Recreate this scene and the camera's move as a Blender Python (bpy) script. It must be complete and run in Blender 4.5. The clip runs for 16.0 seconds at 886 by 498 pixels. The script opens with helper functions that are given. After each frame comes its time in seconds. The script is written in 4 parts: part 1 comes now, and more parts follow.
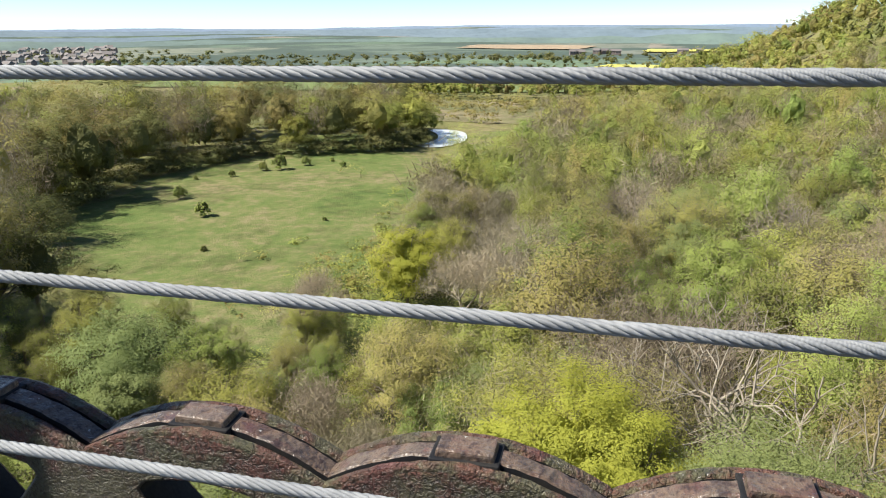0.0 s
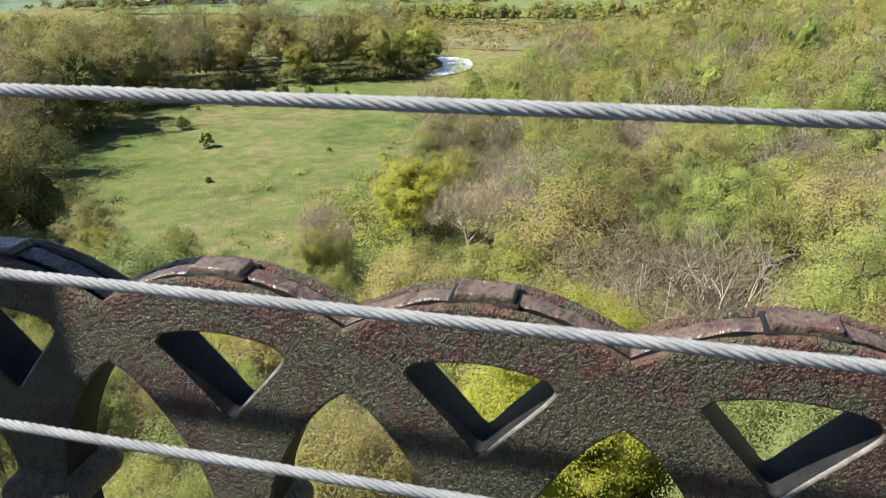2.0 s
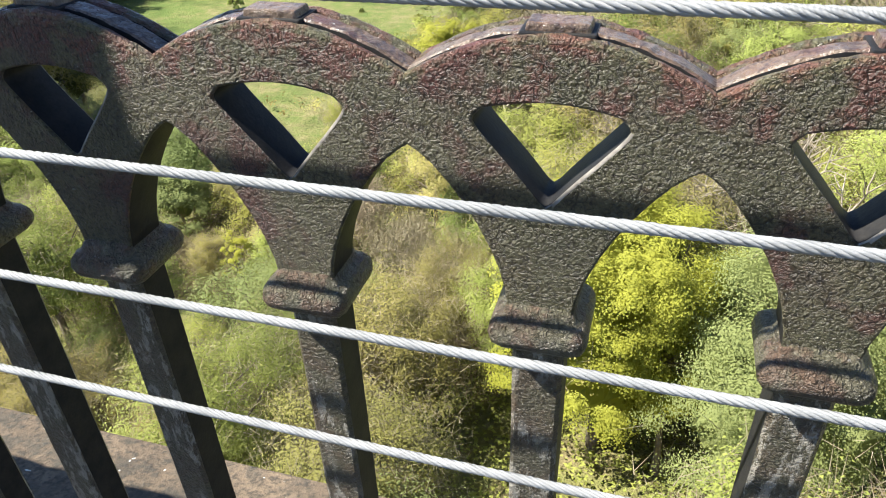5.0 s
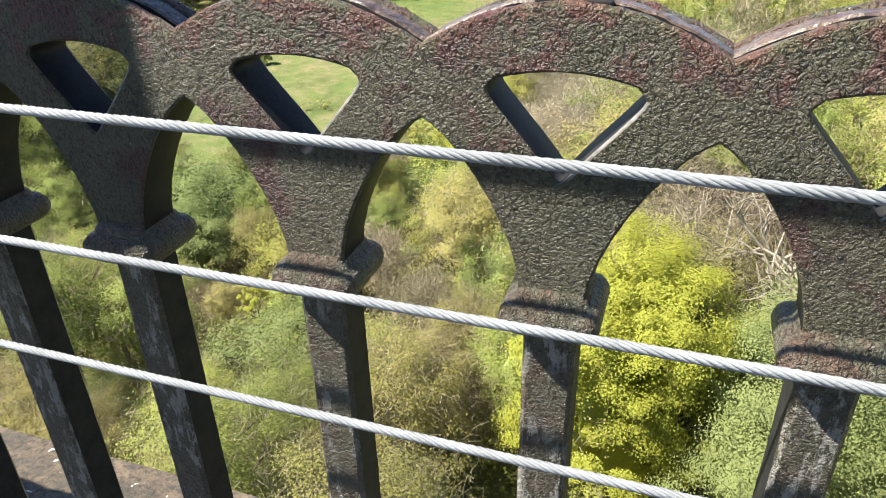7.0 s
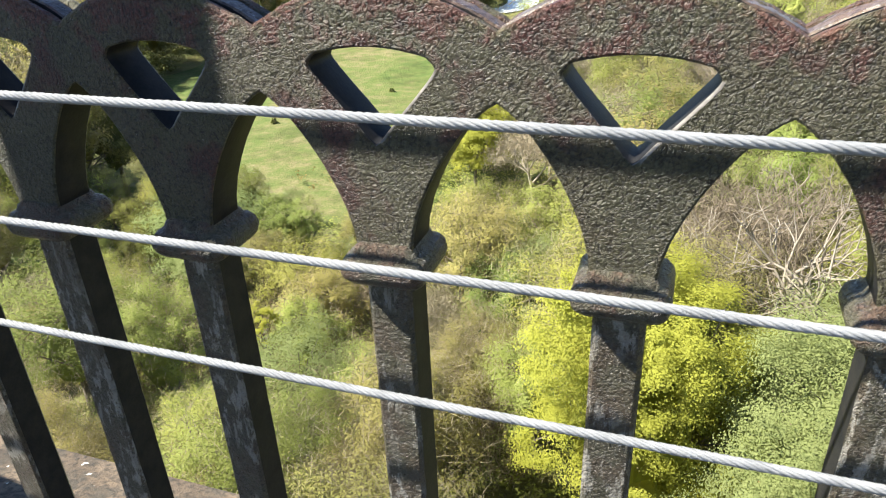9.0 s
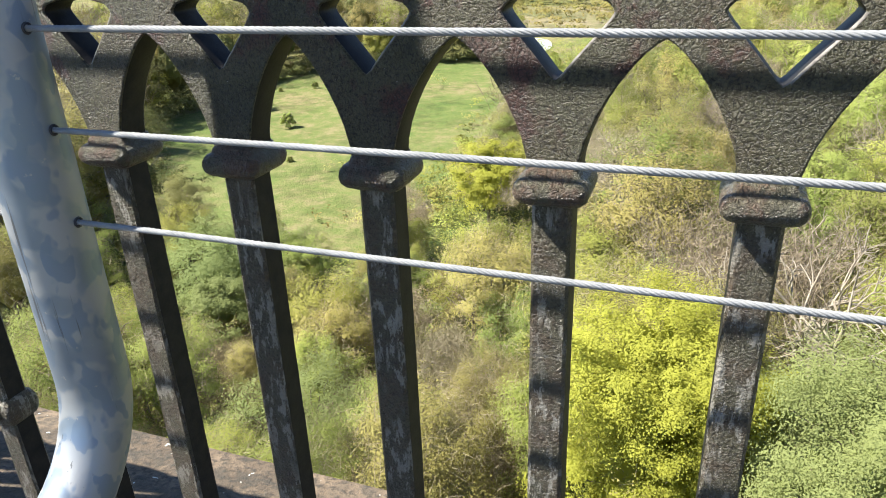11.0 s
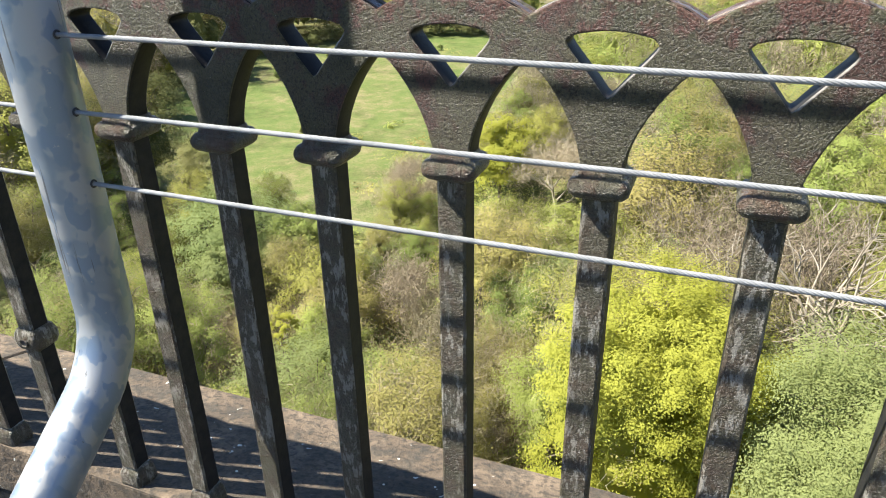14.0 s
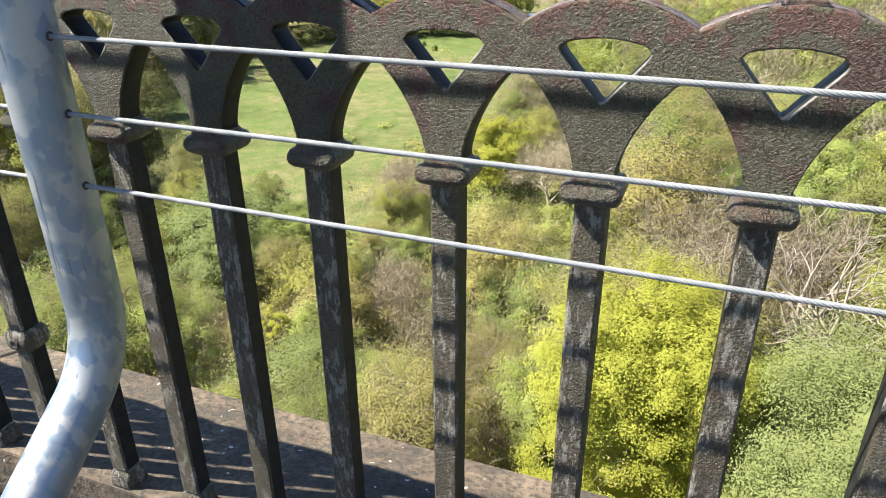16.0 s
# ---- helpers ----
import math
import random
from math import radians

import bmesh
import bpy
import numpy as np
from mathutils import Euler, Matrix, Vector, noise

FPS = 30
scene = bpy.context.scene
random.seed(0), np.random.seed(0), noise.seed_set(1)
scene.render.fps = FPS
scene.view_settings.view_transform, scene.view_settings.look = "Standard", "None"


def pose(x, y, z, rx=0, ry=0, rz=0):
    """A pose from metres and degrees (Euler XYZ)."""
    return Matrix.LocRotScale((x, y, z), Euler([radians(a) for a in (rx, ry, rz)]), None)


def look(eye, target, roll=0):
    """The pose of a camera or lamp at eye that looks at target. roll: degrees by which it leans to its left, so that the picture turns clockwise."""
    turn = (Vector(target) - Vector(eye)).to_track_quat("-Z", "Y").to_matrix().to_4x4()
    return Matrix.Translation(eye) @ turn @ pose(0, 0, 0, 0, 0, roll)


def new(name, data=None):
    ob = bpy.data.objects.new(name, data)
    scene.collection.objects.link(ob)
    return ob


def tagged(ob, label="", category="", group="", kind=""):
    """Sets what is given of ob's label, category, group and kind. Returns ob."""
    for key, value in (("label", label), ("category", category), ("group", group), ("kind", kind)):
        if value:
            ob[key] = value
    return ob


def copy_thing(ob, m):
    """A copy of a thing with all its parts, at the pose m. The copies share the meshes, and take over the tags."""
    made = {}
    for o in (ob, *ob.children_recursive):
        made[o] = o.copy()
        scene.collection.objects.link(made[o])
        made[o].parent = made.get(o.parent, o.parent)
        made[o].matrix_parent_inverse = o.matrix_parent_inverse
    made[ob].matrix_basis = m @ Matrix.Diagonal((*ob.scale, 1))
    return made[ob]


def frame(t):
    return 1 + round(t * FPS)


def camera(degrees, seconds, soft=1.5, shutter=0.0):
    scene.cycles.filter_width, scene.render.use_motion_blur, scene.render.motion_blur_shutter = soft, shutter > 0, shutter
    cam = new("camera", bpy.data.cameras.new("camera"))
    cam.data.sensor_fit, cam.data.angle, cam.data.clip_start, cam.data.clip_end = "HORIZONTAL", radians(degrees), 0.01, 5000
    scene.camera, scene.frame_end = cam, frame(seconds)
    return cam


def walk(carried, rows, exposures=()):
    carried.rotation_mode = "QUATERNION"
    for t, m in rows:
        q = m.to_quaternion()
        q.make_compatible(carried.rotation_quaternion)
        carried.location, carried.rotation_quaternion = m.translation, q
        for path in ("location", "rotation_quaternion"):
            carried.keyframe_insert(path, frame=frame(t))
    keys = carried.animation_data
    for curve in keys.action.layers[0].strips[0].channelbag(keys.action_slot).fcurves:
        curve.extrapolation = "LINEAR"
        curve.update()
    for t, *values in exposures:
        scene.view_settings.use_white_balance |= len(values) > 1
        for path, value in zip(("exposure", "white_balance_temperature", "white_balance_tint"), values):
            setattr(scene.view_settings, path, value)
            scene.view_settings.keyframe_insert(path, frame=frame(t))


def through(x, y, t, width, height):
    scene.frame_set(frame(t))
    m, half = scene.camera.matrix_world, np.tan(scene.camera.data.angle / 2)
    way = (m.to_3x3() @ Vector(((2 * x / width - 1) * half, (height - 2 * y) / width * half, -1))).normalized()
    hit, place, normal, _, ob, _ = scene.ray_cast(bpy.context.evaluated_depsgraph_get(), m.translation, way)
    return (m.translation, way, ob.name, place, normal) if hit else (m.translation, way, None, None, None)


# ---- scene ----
cam = camera(64.0, 16.0, soft=1.0, shutter=0.3)
PATH = [
    (0, (0.287, -0.396, 0.311), (-0.166, 1.458, -0.285), -0.5),
    (0.5, (0.288, -0.391, 0.309), (-0.151, 1.455, -0.324), -0.6),
    (1, (0.294, -0.392, 0.304), (-0.142, 1.438, -0.374), -0.8),
    (1.5, (0.286, -0.397, 0.283), (-0.155, 1.416, -0.436), -0.9),
    (2, (0.28, -0.407, 0.25), (-0.174, 1.378, -0.529), -0.9),
    (2.5, (0.273, -0.42, 0.239), (-0.197, 1.324, -0.621), -1.2),
    (3, (0.268, -0.438, 0.214), (-0.225, 1.275, -0.692), -1.1),
    (3.5, (0.267, -0.431, 0.208), (-0.237, 1.213, -0.813), -2.3),
    (4, (0.264, -0.433, 0.191), (-0.253, 1.182, -0.871), -2.5),
    (4.5, (0.259, -0.44, 0.17), (-0.242, 1.189, -0.876), -1.7),
    (5, (0.263, -0.432, 0.165), (-0.249, 1.156, -0.938), -2.4),
    (5.2, (0.262, -0.437, 0.154), (-0.239, 1.16, -0.941), -2.2),
    (7.3, (0.273, -0.457, 0.112), (-0.308, 1.196, -0.853), -1.4),
    (7.5, (0.268, -0.46, 0.12), (-0.306, 1.19, -0.854), -1.6),
    (8, (0.27, -0.467, 0.118), (-0.342, 1.192, -0.816), -1.9),
    (8.5, (0.253, -0.48, 0.119), (-0.331, 1.187, -0.818), -2.1),
    (9, (0.232, -0.493, 0.096), (-0.372, 1.177, -0.823), -2.6),
    (9.5, (0.194, -0.52, 0.074), (-0.421, 1.152, -0.834), -3.0),
    (10, (0.142, -0.584, 0.049), (-0.477, 1.12, -0.794), -2.5),
    (10.2, (0.135, -0.614, 0.044), (-0.512, 1.094, -0.771), -2.4),
    (12.3, (0.169, -0.718, 0.052), (-0.464, 0.981, -0.793), -1.9),
    (12.5, (0.2, -0.732, 0.057), (-0.432, 0.96, -0.803), -1.8),
    (13, (0.279, -0.781, 0.066), (-0.371, 0.899, -0.802), -1.5),
    (13.5, (0.312, -0.819, 0.093), (-0.346, 0.855, -0.783), -1.2),
    (14, (0.325, -0.845, 0.124), (-0.341, 0.823, -0.757), -1.0),
    (14.5, (0.325, -0.851, 0.127), (-0.343, 0.812, -0.76), -0.8),
    (15, (0.325, -0.855, 0.13), (-0.339, 0.806, -0.764), -0.7),
    (15.5, (0.325, -0.85, 0.129), (-0.329, 0.819, -0.759), -0.6),
    (16, (0.326, -0.844, 0.13), (-0.323, 0.831, -0.75), -0.4),
]
walk(cam, [(t, look(eye, target, roll)) for t, eye, target, roll in PATH], exposures=[(0, 1.24), (2.5, 1.43), (4.0, 1.93), (16, 1.95)])

# ---- light: clear spring midday, sun behind and to the left ----
SUN_FROM = Vector((-2.9, -1.0, 3.85)).normalized()
world = bpy.data.worlds.new("world")
scene.world = world
world.use_nodes = True
wn = world.node_tree
sky = wn.nodes.new("ShaderNodeTexSky")
sky.sky_type = "NISHITA"
sky.sun_disc = False
sky.sun_elevation = math.asin(SUN_FROM.z)
sky.sun_rotation = math.atan2(SUN_FROM.x, SUN_FROM.y)
sky.air_density, sky.dust_density, sky.ozone_density = 0.5, 0.0, 2.0
wn.links.new(sky.outputs[0], wn.nodes["Background"].inputs[0])
wn.nodes["Background"].inputs[1].default_value = 0.075
sun = new("sun", bpy.data.lights.new("sun", "SUN"))
sun.data.energy, sun.data.angle, sun.data.color = 4.25, radians(0.53), (1.0, 0.945, 0.835)
sun.matrix_world = look(SUN_FROM * 50, (0, 0, 0))

# ---- materials ----


class Nodes:
    """A short way to write a node material."""

    def __init__(self, name):
        self.mat = bpy.data.materials.new(name)
        self.mat.use_nodes = True
        self.tree = self.mat.node_tree
        self.bsdf = self.tree.nodes["Principled BSDF"]
        self.out = self.tree.nodes["Material Output"]
        self.coord = self.tree.nodes.new("ShaderNodeTexCoord").outputs["Object"]

    def add(self, kind, links=None, **props):
        n = self.tree.nodes.new(kind)
        for k, v in props.items():
            setattr(n, k, v)
        for k, v in (links or {}).items():
            if isinstance(v, bpy.types.NodeSocket):
                self.tree.links.new(v, n.inputs[k])
            else:
                n.inputs[k].default_value = v
        return n

    def noise(self, scale, detail=4.0, rough=0.55, vector=None):
        return self.add("ShaderNodeTexNoise", {"Vector": vector or self.coord, "Scale": scale, "Detail": detail, "Roughness": rough}).outputs["Fac"]

    def ramp(self, fac, stops):
        n = self.add("ShaderNodeValToRGB", {"Fac": fac})
        el = n.color_ramp.elements
        while len(el) < len(stops):
            el.new(0.5)
        for e, (p, c) in zip(el, stops):
            e.position = p
            e.color = (*c, 1) if len(c) == 3 else c
        return n.outputs[0]

    def step(self, fac, lo, hi):
        return self.add("ShaderNodeMapRange", {"Value": fac, "From Min": lo, "From Max": hi}).outputs[0]

    def mix(self, fac, a, b, blend="MIX"):
        n = self.add("ShaderNodeMix", data_type="RGBA", blend_type=blend)
        for k, v in ((0, fac), (6, a), (7, b)):
            if isinstance(v, bpy.types.NodeSocket):
                self.tree.links.new(v, n.inputs[k])
            else:
                n.inputs[k].default_value = (*v, 1) if isinstance(v, tuple) and len(v) == 3 else v
        return n.outputs[2]

    def math(self, op, a, b=0.0):
        n = self.add("ShaderNodeMath", operation=op)
        for k, v in ((0, a), (1, b)):
            if isinstance(v, bpy.types.NodeSocket):
                self.tree.links.new(v, n.inputs[k])
            else:
                n.inputs[k].default_value = v
        return n.outputs[0]

    def set(self, **links):
        for k, v in links.items():
            k = k.replace("_", " ")
            if isinstance(v, bpy.types.NodeSocket):
                self.tree.links.new(v, self.bsdf.inputs[k])
            else:
                self.bsdf.inputs[k].default_value = (*v, 1) if isinstance(v, tuple) and len(v) == 3 else v
        return self

    def bump(self, height, strength, distance, normal=None):
        links = {"Height": height, "Strength": strength, "Distance": distance}
        if normal:
            links["Normal"] = normal
        return self.add("ShaderNodeBump", links).outputs[0]


def painted_iron(name, worn, red, grey=0.0, rim=0.0, crazed=0.93, darken=0.0):
    """Old crazed paint on cast iron: dark olive over red primer. rim: how far the red keeps to the top. darken: share
    of near-black mixed in evenly.
    """
    n = Nodes(name)
    geo = n.add("ShaderNodeNewGeometry").outputs["Position"]
    tint = n.noise(11, 5, 0.6, geo)
    patch = n.noise(30, 5, 0.65, geo)
    grain = n.noise(420, 3, 0.6, geo)
    flow = n.add("ShaderNodeTexNoise", {"Vector": geo, "Scale": 190.0, "Detail": 4.0}).outputs["Color"]
    shift = n.add("ShaderNodeVectorMath", {0: flow, 1: (0.0028, 0.0028, 0.0028)}, operation="MULTIPLY").outputs[0]
    warped = n.add("ShaderNodeVectorMath", {0: geo, 1: shift}, operation="ADD").outputs[0]
    crack = n.add("ShaderNodeTexVoronoi", {"Vector": warped, "Scale": 330.0, "Randomness": 1.0}, feature="DISTANCE_TO_EDGE").outputs["Distance"]
    line = n.math("SUBTRACT", 1.0, n.step(crack, 0.0, 0.09))
    split = n.add("ShaderNodeTexVoronoi", {"Vector": warped, "Scale": 120.0, "Randomness": 1.0}, feature="DISTANCE_TO_EDGE").outputs["Distance"]
    split = n.math("MULTIPLY", n.math("SUBTRACT", 1.0, n.step(split, 0.0, 0.06)), n.step(n.noise(45, 3, 0.6, geo), 0.42, 0.55))
    line = n.math("MAXIMUM", line, n.math("MULTIPLY", split, 1.6))
    lump = n.step(n.noise(240, 4, 0.65, geo), 0.38, 0.62)
    pit = n.math("SUBTRACT", 1.0, n.step(n.noise(230, 3, 0.65, geo), 0.36, 0.47))
    flake = n.math("ADD", n.math("MULTIPLY", n.step(crack, 0.0, 0.25), 0.3), n.math("MULTIPLY", lump, 0.75))
    flake = n.math("SUBTRACT", flake, n.math("MULTIPLY", n.math("MAXIMUM", pit, split), 0.65))
    base = n.ramp(tint, [(0.3, (0.05, 0.051, 0.027)), (0.45, (0.105, 0.1, 0.054)), (0.56, (0.118, 0.102, 0.058)), (0.7, (0.08, 0.055, 0.038))])
    base = n.mix(grey, base, (0.15, 0.142, 0.12))
    base = n.mix(n.math("MULTIPLY", n.step(patch, 0.42, 0.62), 0.35), base, (0.14, 0.134, 0.085))
    height = n.add("ShaderNodeSeparateXYZ", {0: geo}).outputs[2]
    redness = n.math("ADD", patch, n.math("MULTIPLY", height, rim))
    base = n.mix(n.math("MULTIPLY", n.step(redness, 0.47, 0.58), red), base, (0.16, 0.05, 0.043))
    base = n.mix(n.math("MULTIPLY", n.step(n.noise(12, 4, 0.6, geo), 0.55, 0.61), red * 0.9), base, (0.11, 0.036, 0.033))
    base = n.mix(n.math("MULTIPLY", n.step(n.noise(55, 4, 0.7, geo), 0.6, 0.7), 0.75), base, (0.03, 0.027, 0.024))
    base = n.mix(n.math("MULTIPLY", n.step(n.noise(330, 2, 0.5, geo), 0.45, 0.7), 0.5), base, (0.03, 0.026, 0.02))
    line = n.math("MULTIPLY", line, n.step(n.noise(150, 3, 0.6, geo), 0.32, 0.46))
    base = n.mix(n.math("MULTIPLY", n.math("MAXIMUM", n.math("MULTIPLY", line, 0.6), pit), crazed * 0.92), base, (0.012, 0.01, 0.009))
    chips = n.step(n.noise(330, 2, 0.5, geo), 0.7, 0.74)
    base = n.mix(n.math("MULTIPLY", chips, 0.6), base, (0.5, 0.48, 0.45))
    base = n.mix(darken, base, (0.02, 0.018, 0.015))
    if worn:
        long = n.add("ShaderNodeMapping", {"Vector": geo, "Scale": (75.0, 75.0, 24.0)}).outputs[0]
        scrape = n.step(n.noise(1.0, 6, 0.75, long), 0.52, 0.56)
        where = n.step(n.noise(9.0, 3, 0.5, geo), 0.4, 0.55)
        base = n.mix(n.math("MULTIPLY", n.math("MULTIPLY", scrape, where), worn), base, (0.3, 0.285, 0.25))
    relief = n.math("ADD", n.math("MULTIPLY", flake, crazed), n.math("MULTIPLY", grain, 0.3))
    nb = n.bump(relief, 1.0, 0.0029)
    nb = n.bump(patch, 0.6, 0.005, nb)
    n.set(Base_Color=base, Roughness=n.step(grain, -0.1, 1.5), Normal=nb, Specular_IOR_Level=0.42)
    return n.mat


IRON = painted_iron("crazed_dark_paint", 0.0, 0.8, 0.0, 3.2)
IRON_SHAFT = painted_iron("worn_dark_paint", 0.8, 0.2, 0.25, 0.0, 0.6, 0.25)
IRON_CAP = painted_iron("primer_showing_paint", 0.0, 0.65, 0.0, 1.5, 0.5)
IRON_COLLAR = painted_iron("collar_paint", 0.1, 0.4, 0.35, 0.0, 0.65, 0.15)


def cap_paint():
    n = Nodes("faded_pink_primer")
    geo = n.add("ShaderNodeNewGeometry").outputs["Position"]
    a = n.noise(30, 5, 0.6, geo)
    b = n.noise(160, 4, 0.65, geo)
    c = n.ramp(a, [(0.3, (0.085, 0.042, 0.036)), (0.42, (0.14, 0.096, 0.068)), (0.56, (0.118, 0.09, 0.068)), (0.7, (0.11, 0.04, 0.034))])
    c = n.mix(n.step(b, 0.52, 0.64), c, (0.045, 0.028, 0.024))
    c = n.mix(n.math("MULTIPLY", n.step(n.noise(42, 6, 0.75, geo), 0.5, 0.58), 0.8), c, (0.05, 0.036, 0.032))
    c = n.mix(n.step(n.noise(120, 4, 0.7, geo), 0.66, 0.7), c, (0.5, 0.49, 0.46))
    relief = n.math("ADD", b, n.math("MULTIPLY", a, 1.5))
    n.set(Base_Color=c, Roughness=n.step(b, 0.0, 1.5), Normal=n.bump(relief, 0.8, 0.003))
    return n.mat


CAP = cap_paint()


def galvanised(name, dark):
    """Dull zinc with soft-edged spangle patches and a few scuffs."""
    n = Nodes(name)
    a = n.noise(11, 3, 0.5)
    p1 = n.step(n.noise(21, 2, 0.45), 0.47, 0.53)
    p2 = n.step(n.noise(34, 2, 0.5, n.add("ShaderNodeMapping", {"Vector": n.coord, "Location": (3.0, 1.0, 5.0), "Scale": (1, 1, 0.6)}).outputs[0]), 0.53, 0.57)
    c = n.ramp(a, [(0.3, (0.24, 0.29, 0.35)), (0.5, (0.3, 0.35, 0.405)), (0.7, (0.265, 0.33, 0.4))])
    c = n.mix(n.math("MULTIPLY", p1, 0.85), c, (0.425, 0.435, 0.44))
    c = n.mix(n.math("MULTIPLY", p2, 0.8), c, (0.22, 0.285, 0.37))
    c = n.mix(n.step(n.noise(75, 4, 0.7), 0.66, 0.72), c, (0.42, 0.43, 0.43))
    streak = n.noise(1.0, 4, 0.6, n.add("ShaderNodeMapping", {"Vector": n.coord, "Scale": (110.0, 110.0, 5.0)}).outputs[0])
    c = n.mix(n.math("MULTIPLY", n.step(streak, 0.645, 0.7), 0.75), c, (0.11, 0.11, 0.11))
    c = n.mix(dark, c, (0.1, 0.1, 0.1))
    rough = n.math("ADD", n.math("MULTIPLY", p1, 0.12), 0.46)
    n.set(Base_Color=c, Metallic=0.75, Roughness=rough, Normal=n.bump(n.noise(45, 3, 0.5), 0.2, 0.002))
    return n.mat


ZINC = galvanised("weathered_zinc", 0.0)


def rope_steel():
    n = Nodes("stranded_zinc_wire")
    geo = n.add("ShaderNodeNewGeometry").outputs["Position"]
    a = n.noise(40, 3, 0.5, geo)
    c = n.ramp(a, [(0.35, (0.205, 0.215, 0.225)), (0.65, (0.28, 0.29, 0.3))])
    w = n.add("ShaderNodeTexWave", {"Vector": n.add("ShaderNodeMapping", {"Vector": geo, "Scale": (700.0, 300.0, 300.0)}).outputs[0], "Scale": 1.0, "Distortion": 1.0}).outputs["Fac"]
    n.set(Base_Color=c, Metallic=0.1, Roughness=0.62, Normal=n.bump(w, 0.35, 0.0006))
    return n.mat


ROPE = rope_steel()


def plain(name, c1, c2, scale, rough=0.8, bump=0.3, dist=0.01, metal=0.0):
    n = Nodes(name)
    a = n.noise(scale, 5, 0.6)
    b = n.noise(scale * 9, 4, 0.6)
    c = n.mix(n.step(a, 0.35, 0.65), c1, c2)
    c = n.mix(n.math("MULTIPLY", n.step(b, 0.45, 0.7), 0.35), c, tuple(v * 0.5 for v in c1))
    n.set(Base_Color=c, Roughness=rough, Metallic=metal, Normal=n.bump(b, bump, dist))
    return n.mat


# Rubbed edge paint, paled further for sunlight on the edges.
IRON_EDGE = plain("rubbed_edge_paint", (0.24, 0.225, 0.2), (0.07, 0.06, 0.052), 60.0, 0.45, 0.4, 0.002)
# Smooth paint, taken near black to carry the shade on sides and in grooves.
IRON_SHADE = plain("smooth_black_paint", (0.012, 0.013, 0.016), (0.026, 0.025, 0.024), 40.0, 0.55, 0.3, 0.001)
IRON_SHADE.node_tree.nodes["Principled BSDF"].inputs["Specular IOR Level"].default_value = 0.12


HOLE = plain("dark_hole_rim", (0.02, 0.02, 0.025), (0.05, 0.05, 0.055), 60.0, 0.6, 0.2, 0.001)


def sandstone():
    n = Nodes("weathered_sandstone")
    geo = n.add("ShaderNodeNewGeometry").outputs["Position"]
    a = n.noise(5, 5, 0.6, geo)
    b = n.noise(60, 5, 0.65, geo)
    c = n.ramp(a, [(0.3, (0.035, 0.029, 0.022)), (0.5, (0.115, 0.085, 0.057)), (0.7, (0.22, 0.165, 0.112))])
    c = n.mix(n.math("MULTIPLY", n.step(b, 0.46, 0.62), 0.75), c, (0.024, 0.022, 0.019))
    c = n.mix(n.math("MULTIPLY", n.step(n.noise(14, 4, 0.7, geo), 0.48, 0.62), 0.6), c, (0.045, 0.042, 0.034))
    c = n.mix(n.step(n.noise(38, 2, 0.5, geo), 0.71, 0.74), c, (0.62, 0.62, 0.56))
    n.set(Base_Color=c, Roughness=0.9, Normal=n.bump(b, 0.8, 0.008))
    return n.mat


STONE = sandstone()
TARMAC = plain("old_dark_tarmac", (0.022, 0.022, 0.021), (0.036, 0.033, 0.03), 8.0, 0.9, 0.6, 0.006)


def leaves(name, c1, c2, c3, through=0.42, vary=1.0):
    """Thin leaves: diffuse and translucent, each clump and each tree a little different."""
    n = Nodes(name)
    info = n.add("ShaderNodeObjectInfo").outputs["Random"]
    isle = n.add("ShaderNodeNewGeometry").outputs["Random Per Island"]
    tree = n.add("ShaderNodeAttribute", attribute_name="tree").outputs["Fac"]
    own = n.math("FRACT", n.math("ADD", info, tree))
    other = n.math("FRACT", n.math("MULTIPLY", own, 7.31))
    c1, c3 = (tuple(0.4 * a + 0.6 * b for a, b in zip(c, c2)) for c in (c1, c3))
    c = n.ramp(isle, [(0.0, c1), (0.5, c2), (1.0, c3)])
    hue = n.add("ShaderNodeHueSaturation", {"Hue": n.add("ShaderNodeMapRange", {"Value": own, "To Min": 0.5 - vary * 0.022, "To Max": 0.5 + vary * 0.012}).outputs[0],
                                            "Saturation": 1.0, "Value": n.add("ShaderNodeMapRange", {"Value": other, "To Min": 1 - vary * 0.34, "To Max": 1 + vary * 0.22}).outputs[0], "Color": c}).outputs[0]
    n.set(Base_Color=hue, Roughness=0.7, Specular_IOR_Level=0.12)
    back = n.add("ShaderNodeBsdfTranslucent", {"Color": hue})
    blend = n.add("ShaderNodeMixShader", {0: through, 1: n.bsdf.outputs[0], 2: back.outputs[0]})
    n.tree.links.new(blend.outputs[0], n.out.inputs[0])
    return n.mat


